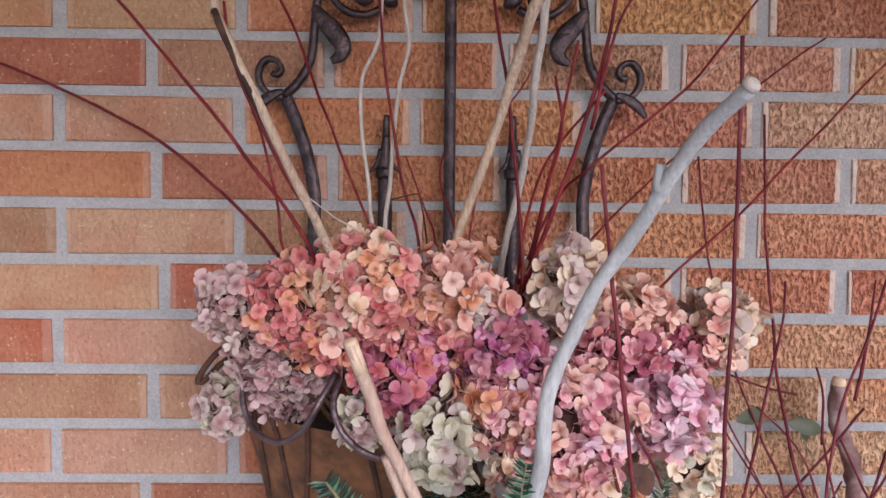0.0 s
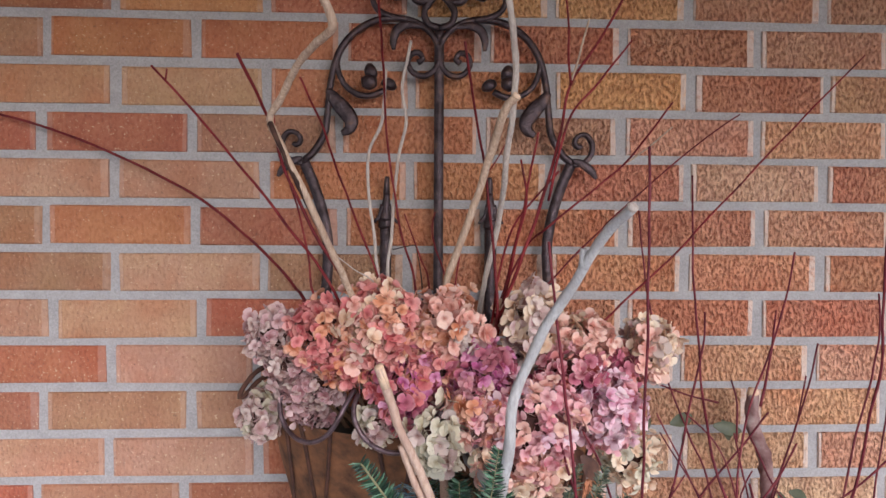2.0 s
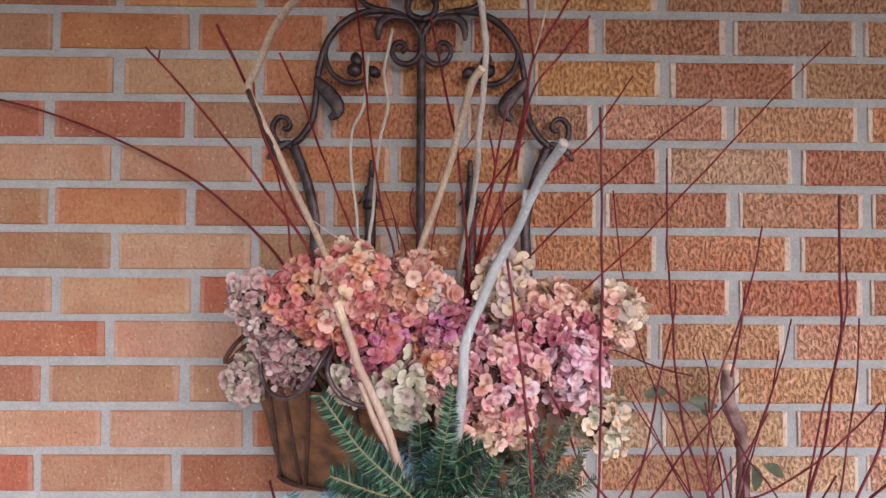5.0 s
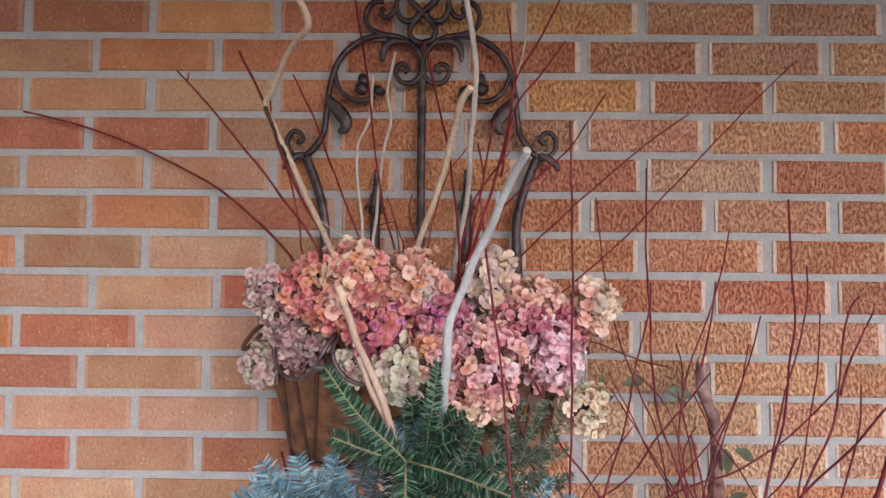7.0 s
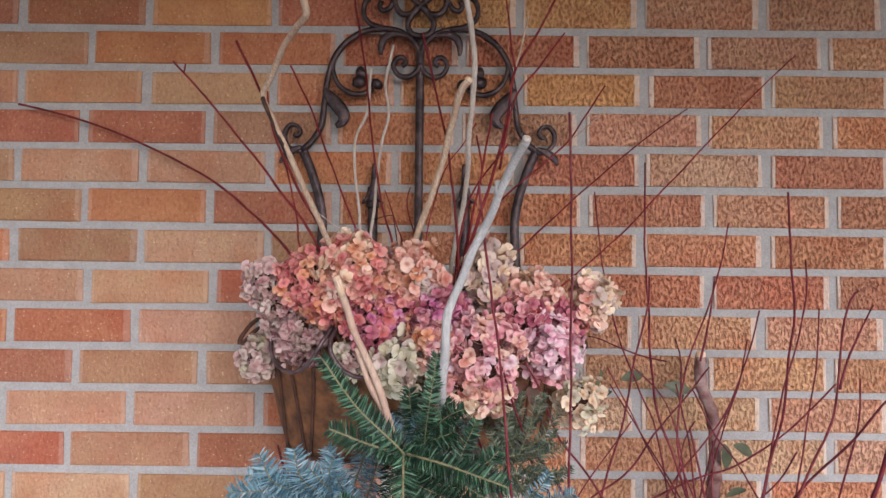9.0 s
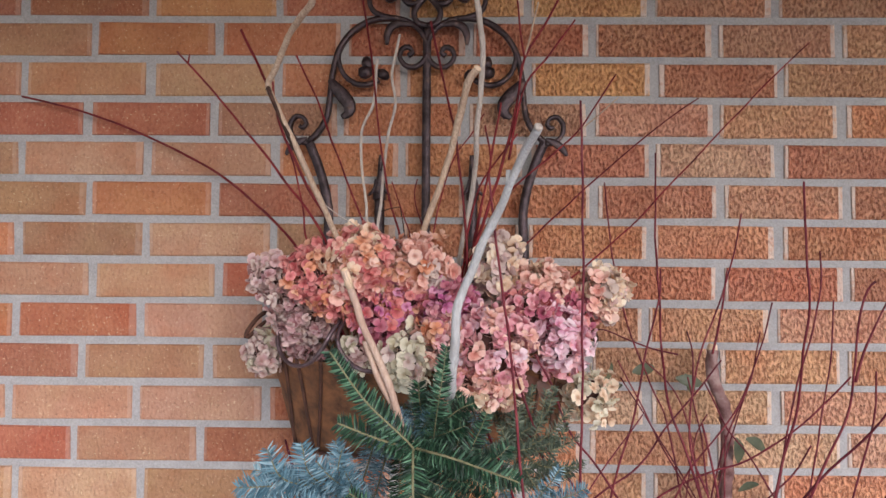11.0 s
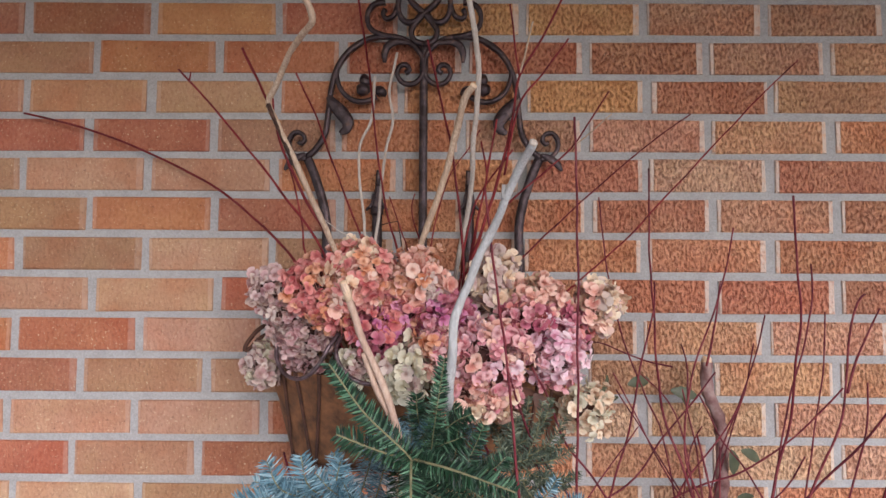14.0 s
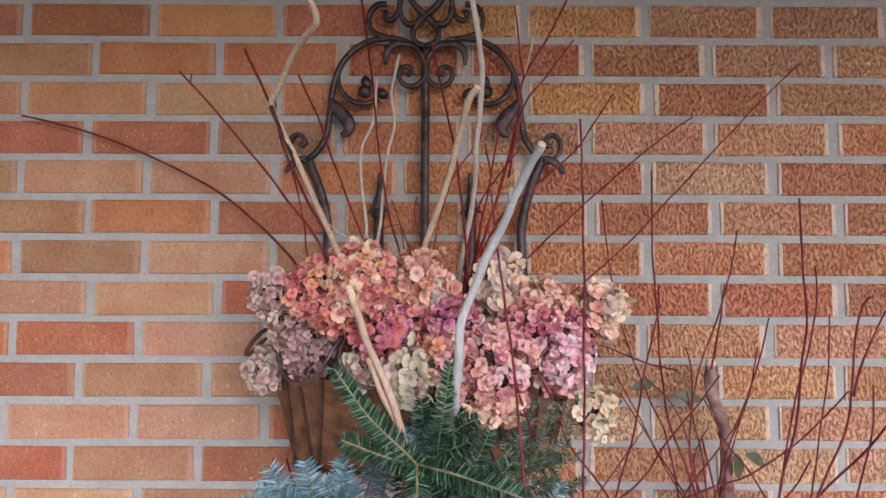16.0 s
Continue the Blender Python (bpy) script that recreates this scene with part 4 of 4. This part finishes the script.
hydrangea((0.154, -0.214, 1.490), (0.034, 0.038, 0.050), (BUFF, ROSY_CREAM, BUFF), "buff yellow dried hydrangea head with large sepals", 0.0150, 12, spacing=0.0118)
hydrangea((0.213, -0.215, 1.466), (0.042, 0.040, 0.036), (BUFF, PEACH, PEACH), "buff and peach dried hydrangea head", 0.0132, 13)
hydrangea((0.304, -0.208, 1.462), (0.030, 0.034, 0.034), (PEACH, BUFF, ROSY_CREAM, BUFF), "peach and cream dried hydrangea head at the outer end", 0.0140, 14)
hydrangea((0.236, -0.258, 1.396), (0.037, 0.040, 0.041), (PINK, LILAC, LILAC), "bright lilac pink dried hydrangea head", 0.0128, 15)
hydrangea((0.294, -0.160, 1.308), (0.037, 0.034, 0.040), (BUFF, CREAMY, BUFF), "cream yellow dried hydrangea head hanging low by the wall", 0.0128, 16, spacing=0.0130)
hydrangea((0.125, -0.308, 1.345), (0.046, 0.030, 0.030), (BUFF, PEACH, PEACH), "tan dried hydrangea head under the pink one", 0.0118, 17, loose=1.0)
hydrangea((0.258, -0.205, 1.436), (0.038, 0.036, 0.034), (CORAL, ROSE), "dark coral dried hydrangea head in the shade of others", 0.0118, 18)


# ---- evergreen branches ----
def needles(path, length, step, spread, seed, lie=0.35, width=0.0009):
    """Flat needles combed to both sides of a twig."""
    rnd = random.Random(seed)
    v, f = [], []
    n = len(path)
    total = sum((path[i + 1] - path[i]).length for i in range(n - 1))
    count = int(total / step)
    for i in range(count):
        t = (i + rnd.random()) / count
        a = min(n - 2, int(t * (n - 1)))
        c = path[a].lerp(path[a + 1], t * (n - 1) - a)
        d = (path[a + 1] - path[a]).normalized()
        out = Vector((0.05, -1, 0.35))
        side = d.cross(out).normalized()
        up = side.cross(d).normalized()
        for s in (-1, 1):
            w = rnd.gauss(0, spread)
            away = (side * s * math.cos(w) + up * (math.sin(w) + lie * rnd.random())).normalized()
            way = (away + d * rnd.uniform(0.30, 0.65)).normalized()
            ln = length * rnd.uniform(0.75, 1.1) * (1 - 0.45 * max(0, t - 0.8) / 0.2) * (0.75 + 0.25 * min(1, t * 6))
            cross = way.cross(up).normalized() * width
            bend = up * ln * rnd.uniform(-0.08, 0.14)
            b = len(v)
            e = c + way * ln
            m = c + way * ln * 0.55 + bend
            v += [c - cross * 0.6, c + cross * 0.6, m + cross, m - cross, m + up * width * 0.5, e + bend * 0.4]
            f += [(b, b + 1, b + 2, b + 4), (b, b + 4, b + 3), (b + 4, b + 2, b + 5), (b + 4, b + 5, b + 3)]
    return v, f


def evergreen(name, label, category, sprays, mat, length, step=0.0007, spread=0.30, width=0.0011, rachis=0.0011):
    """sprays: twigs as lists of points; the first one carries the others."""
    base = Vector(sprays[0][0])
    ob = thing(name, label, category, "evergreen branches", at=base)
    for i, pts in enumerate(sprays):
        path = spline([Vector(p) - base for p in pts], 0.006)
        v, f = tube(path, lambda t: rachis * (1 - 0.45 * t), 6, 0.2)
        twig_ob = part("twig", mesh_of("twig", v, f, RACHIS), ob)
        v, f = needles(path, length, step, spread, int(abs(base.x) * 1000) + i * 7, width=width)
        nd = part("needles", mesh_of("needles", v, f, mat, False), twig_ob)
        nd["kind"] = "stuff"
    return ob


HUB = (0.052, -0.428, 1.302)
evergreen("fir_branch", "fresh green fir branch with flat shining needles", "fir branch",
          [[(0.050, -0.24, 1.33), (0.053, -0.36, 1.262), HUB, (0.004, -0.442, 1.352), (-0.032, -0.452, 1.404)],
           [(0.053, -0.42, 1.298), (0.020, -0.440, 1.312), (-0.024, -0.446, 1.330)],
           [(0.053, -0.42, 1.299), (0.095, -0.452, 1.297), (0.160, -0.472, 1.280)],
           [(0.053, -0.425, 1.298), (0.054, -0.445, 1.268), (0.056, -0.455, 1.232), (0.056, -0.45, 1.18)],
           [(0.055, -0.43, 1.255), (0.100, -0.452, 1.245), (0.150, -0.465, 1.226)]], FIR, 0.0195, 0.00125, 0.38, 0.00100, 0.0018)
evergreen("fir_branch", "upright green fir branch tip", "fir branch",
          [[(0.060, -0.22, 1.32), (0.070, -0.36, 1.285), (0.078, -0.420, 1.338), (0.088, -0.432, 1.408)],
           [(0.074, -0.385, 1.310), (0.100, -0.40, 1.335), (0.118, -0.41, 1.345)],
           [(0.066, -0.36, 1.300), (0.058, -0.38, 1.335), (0.056, -0.385, 1.362)],
           [(0.070, -0.38, 1.300), (0.090, -0.395, 1.310), (0.108, -0.40, 1.318)]], FIR, 0.0175, 0.0010, 0.50, 0.00090, 0.0009)
evergreen("fir_branch", "dark green fir branch lying behind the others", "fir branch",
          [[(0.08, -0.22, 1.31), (0.100, -0.37, 1.262), (0.122, -0.39, 1.305), (0.132, -0.40, 1.332)],
           [(0.100, -0.35, 1.28), (0.104, -0.385, 1.325), (0.098, -0.39, 1.352)],
           [(0.106, -0.38, 1.265), (0.140, -0.41, 1.285), (0.156, -0.41, 1.300)],
           [(0.09, -0.37, 1.24), (0.14, -0.42, 1.235), (0.185, -0.44, 1.225)]], FIR, 0.0175, 0.0010, 0.50, 0.00090, 0.0009)
evergreen("fir_branch", "low green fir branch over the planter's edge", "fir branch",
          [[(0.03, -0.24, 1.31), (0.035, -0.40, 1.225), (0.030, -0.445, 1.235), (-0.01, -0.455, 1.262)],
           [(0.036, -0.41, 1.225), (0.06, -0.45, 1.215), (0.10, -0.46, 1.205)]], FIR, 0.0180, 0.00125, 0.40, 0.00090)
evergreen("spruce_branch", "blue grey spruce branch sticking out low", "spruce branch",
          [[(0.0, -0.22, 1.30), (-0.020, -0.34, 1.225), (-0.070, -0.385, 1.252), (-0.122, -0.40, 1.268)],
           [(-0.05, -0.365, 1.238), (-0.090, -0.40, 1.258), (-0.108, -0.405, 1.292)],
           [(-0.03, -0.35, 1.228), (-0.060, -0.40, 1.262), (-0.070, -0.405, 1.298)],
           [(-0.07, -0.382, 1.248), (-0.110, -0.40, 1.250), (-0.140, -0.405, 1.250)],
           [(-0.06, -0.375, 1.240), (-0.105, -0.395, 1.232), (-0.138, -0.40, 1.226)],
           [(-0.02, -0.35, 1.235), (-0.030, -0.40, 1.265), (-0.026, -0.405, 1.292)]], SPRUCE, 0.022, 0.0012, 0.75, 0.0009, 0.0012)
evergreen("spruce_branch", "blue grey spruce branch beside the fir", "spruce branch",
          [[(0.02, -0.22, 1.30), (0.0, -0.35, 1.215), (-0.020, -0.39, 1.255), (-0.034, -0.40, 1.300)],
           [(-0.005, -0.36, 1.225), (-0.035, -0.40, 1.258), (-0.052, -0.41, 1.280)],
           [(0.0, -0.36, 1.22), (-0.05, -0.41, 1.228), (-0.10, -0.42, 1.236)],
           [(0.0, -0.37, 1.21), (-0.03, -0.42, 1.222), (-0.062, -0.425, 1.246)],
           [(-0.01, -0.37, 1.20), (-0.06, -0.415, 1.205), (-0.11, -0.42, 1.205)]], SPRUCE, 0.021, 0.0012, 0.75, 0.0009, 0.0012)
evergreen("spruce_branch", "blue spruce tip among the fir", "spruce branch",
          [[(0.04, -0.22, 1.31), (0.046, -0.34, 1.285), (0.052, -0.37, 1.322), (0.055, -0.375, 1.345)],
           [(0.048, -0.35, 1.295), (0.065, -0.375, 1.315), (0.072, -0.38, 1.332)],
           [(0.046, -0.35, 1.290), (0.036, -0.38, 1.310), (0.030, -0.385, 1.330)]], SPRUCE, 0.018, 0.0012, 0.75, 0.0008)
evergreen("spruce_branch", "blue spruce branch low beside dogwood stems", "spruce branch",
          [[(0.12, -0.20, 1.30), (0.17, -0.32, 1.20), (0.205, -0.345, 1.235), (0.220, -0.35, 1.258)],
           [(0.18, -0.325, 1.205), (0.225, -0.35, 1.225), (0.250, -0.355, 1.238)]], SPRUCE, 0.018, 0.0012, 0.75, 0.0008)
evergreen("juniper_sprig", "soft grey green juniper sprig", "juniper",
          [[(0.14, -0.20, 1.31), (0.175, -0.28, 1.27), (0.190, -0.29, 1.315), (0.196, -0.29, 1.345)],
           [(0.178, -0.28, 1.275), (0.210, -0.30, 1.310), (0.222, -0.30, 1.345)],
           [(0.172, -0.28, 1.265), (0.225, -0.30, 1.280), (0.235, -0.30, 1.300)],
           [(0.176, -0.28, 1.27), (0.170, -0.30, 1.300), (0.166, -0.30, 1.330)]], JUNIPER, 0.012, 0.0012, 0.9, 0.0009, 0.0012)
evergreen("juniper_sprig", "feathery dull green juniper spray over the liner", "juniper",
          [[(0.16, -0.24, 1.30), (0.180, -0.31, 1.268), (0.198, -0.325, 1.300), (0.208, -0.325, 1.345)],
           [(0.184, -0.315, 1.272), (0.172, -0.33, 1.300), (0.176, -0.33, 1.330)],
           [(0.184, -0.315, 1.272), (0.214, -0.33, 1.296), (0.236, -0.33, 1.326)],
           [(0.182, -0.315, 1.268), (0.215, -0.335, 1.276), (0.246, -0.335, 1.292)],
           [(0.182, -0.315, 1.264), (0.205, -0.335, 1.256), (0.240, -0.335, 1.258)],
           [(0.178, -0.315, 1.262), (0.160, -0.335, 1.282), (0.152, -0.335, 1.306)],
           [(0.180, -0.315, 1.260), (0.190, -0.34, 1.238), (0.214, -0.34, 1.226)]], JUNIPER, 0.012, 0.0017, 1.0, 0.0007, 0.0010)
evergreen("juniper_sprig", "soft grey green juniper sprig hanging low", "juniper",
          [[(0.15, -0.20, 1.30), (0.19, -0.29, 1.225), (0.215, -0.31, 1.262), (0.22, -0.315, 1.29)],
           [(0.195, -0.295, 1.23), (0.235, -0.32, 1.245), (0.252, -0.325, 1.262)]], JUNIPER, 0.012, 0.0013, 0.9, 0.0009, 0.0012)
evergreen("juniper_sprig", "dull green juniper sprigs low behind the red twigs", "juniper sprig",
          [[(0.126, -0.330, 1.261), (0.167, -0.315, 1.283), (0.210, -0.300, 1.305)],
           [(0.126, -0.330, 1.259), (0.176, -0.325, 1.272), (0.227, -0.310, 1.280)],
           [(0.126, -0.330, 1.257), (0.171, -0.330, 1.251), (0.221, -0.320, 1.255)],
           [(0.113, -0.330, 1.250), (0.148, -0.340, 1.236), (0.197, -0.335, 1.235)],
           [(0.158, -0.320, 1.275), (0.172, -0.310, 1.295), (0.180, -0.300, 1.314)]], JUNIPER, 0.013, 0.0012, 0.9, 0.0009, 0.0012)
evergreen("fir_branch", "dark green fir branch under the other fir sprays", "fir branch",
          [[(0.037, -0.350, 1.281), (0.064, -0.350, 1.266), (0.095, -0.345, 1.261)],
           [(0.043, -0.360, 1.266), (0.069, -0.365, 1.247), (0.100, -0.360, 1.233)],
           [(0.042, -0.350, 1.268), (0.073, -0.355, 1.250), (0.113, -0.350, 1.241)],
           [(0.047, -0.360, 1.270), (0.057, -0.370, 1.244), (0.070, -0.370, 1.223)],
           [(0.077, -0.345, 1.267), (0.108, -0.345, 1.250), (0.143, -0.345, 1.229)],
           [(0.068, -0.340, 1.270), (0.085, -0.330, 1.281), (0.108, -0.320, 1.294)]], FIR, 0.0175, 0.0010, 0.50, 0.00090, 0.0009)



# ---- bricks ----
PITCH, COURSE, Z_EIGHT = 0.2159, 0.06985, 1.40 + 7.5 * 0.06985
TONES = {"R": (0.38, 0.120, 0.064), "O": (0.435, 0.165, 0.080), "B": (0.36, 0.186, 0.104), "T": (0.45, 0.245, 0.155), "A": (0.45, 0.210, 0.124),
         "D": (0.345, 0.125, 0.068), "Y": (0.50, 0.235, 0.088), "G": (0.38, 0.180, 0.104), "L": (0.48, 0.280, 0.178)}
# tones of the courses, from the top one down, each from the same stretch of wall
# lower-left and top-right letters also hold brighter light in their paler tones
ROWS = ["DDYRYYGG", "BOORRDGA", "AATOOYDG", "RRBOBAAO", "BLTOORLR", "BODOODAD", "OBTBOOOD", "TTROORRD", "ORTOOBAA", "DBBOOBAA", "TTTROLLA", "RBDOOALT", "TLBOOABO"]


def brick_verts(rnd, length=0.2015, height=0.0570):
    """Worn box: back, shoulder and slightly bellied face, corners out of true."""
    hl, hh = length / 2, height / 2
    v = []
    for y, inset in ((0.02, 0.0), (0.0030, 0.0), (0.0006, 0.0012), (0.0, 0.0036)):
        for sx, sz in ((-1, -1), (1, -1), (1, 1), (-1, 1)):
            v.append((sx * (hl - inset) + rnd.uniform(-0.0012, 0.0012), y + rnd.uniform(-0.0004, 0.0004), sz * (hh - inset) + rnd.uniform(-0.0009, 0.0009)))
    f = []
    for r in range(3):
        for k in range(4):
            k2 = (k + 1) % 4
            f.append((r * 4 + k, r * 4 + k2, (r + 1) * 4 + k2, (r + 1) * 4 + k))
    f.append((12, 13, 14, 15))
    return v, f


rnd = random.Random(7)
BRICK_MESHES = []
for i in range(10):
    v, f = brick_verts(rnd)
    BRICK_MESHES.append(mesh_of("brick", v, f, BRICK, False))
# how far the head joints of a course stand off the even bond, fitted to the camera's view: at joint 0, at 2.5 and at 6,
# in millimetres
SHIFT = [(-10, 9, 0), (5, 12, 0), (-8, 6, 8), (-3, 8, 3), (-9, 4, 3), (3, 13, 11), (-11, 3, 1), (12, 19, 7), (-11, -10, -10), (-2, 3, 0), (-20, -5, -7), (-13, -6, -2), (-5, -3, -5)]


def joint(k, n):
    """Where joint n of course k lies along the wall."""
    a, b, c = SHIFT[k] if 0 <= k < len(SHIFT) else (0, 0, 0)
    n0 = min(7.0, max(-1.0, n))
    d = a + (b - a) * n0 / 2.5 if n0 < 2.5 else b + (c - b) * (n0 - 2.5) / 3.5
    return (2 * n + k % 2 - 6) * PITCH / 2 + d * 0.001


rest = {k: ([], []) for k in TONES}
for k in range(-11, 27):
    z = Z_EIGHT - (k - 0.5) * COURSE
    if z < 0.0 or z > 2.14:
        continue
    for n in range(-14, 20):
        x0, x1 = joint(k, n - 1), joint(k, n)
        x = (x0 + x1) / 2
        if abs(x) > 3.0:
            continue
        tone = ROWS[k][n] if 0 <= k < len(ROWS) and 0 <= n < 8 else rnd.choice("RROOBTADL")
        j = [rnd.uniform(-1, 1) for _ in range(4)]
        c = TONES[tone]
        m = pose(x + j[0] * 0.0015, j[1] * 0.0008, z + j[2] * 0.0012, 0, j[3] * 0.35, 0) @ Matrix.Diagonal(((x1 - x0 - 0.0144) / 0.2015, 1, 1, 1))
        if abs(x - 0.05) < 1.05 and 0.98 < z < 2.16:
            ob = part("brick", BRICK_MESHES[rnd.randrange(10)], wall, m=m)
            g = rnd.uniform(0.92, 1.08)
            ob.color = (c[0] * g, c[1] * g * rnd.uniform(0.94, 1.06), c[2] * g * rnd.uniform(0.9, 1.1), 1)
        else:
            v, f = brick_verts(rnd)
            vs, fs = rest[tone]
            b = len(vs)
            vs += [m @ Vector(q) for q in v]
            fs += [tuple(i + b for i in q) for q in f]
for k, (vs, fs) in rest.items():
    ob = part("bricks", mesh_of("bricks", vs, fs, BRICK, False), wall)
    ob.color = (*TONES[k], 1)
    ob["kind"] = "stuff"
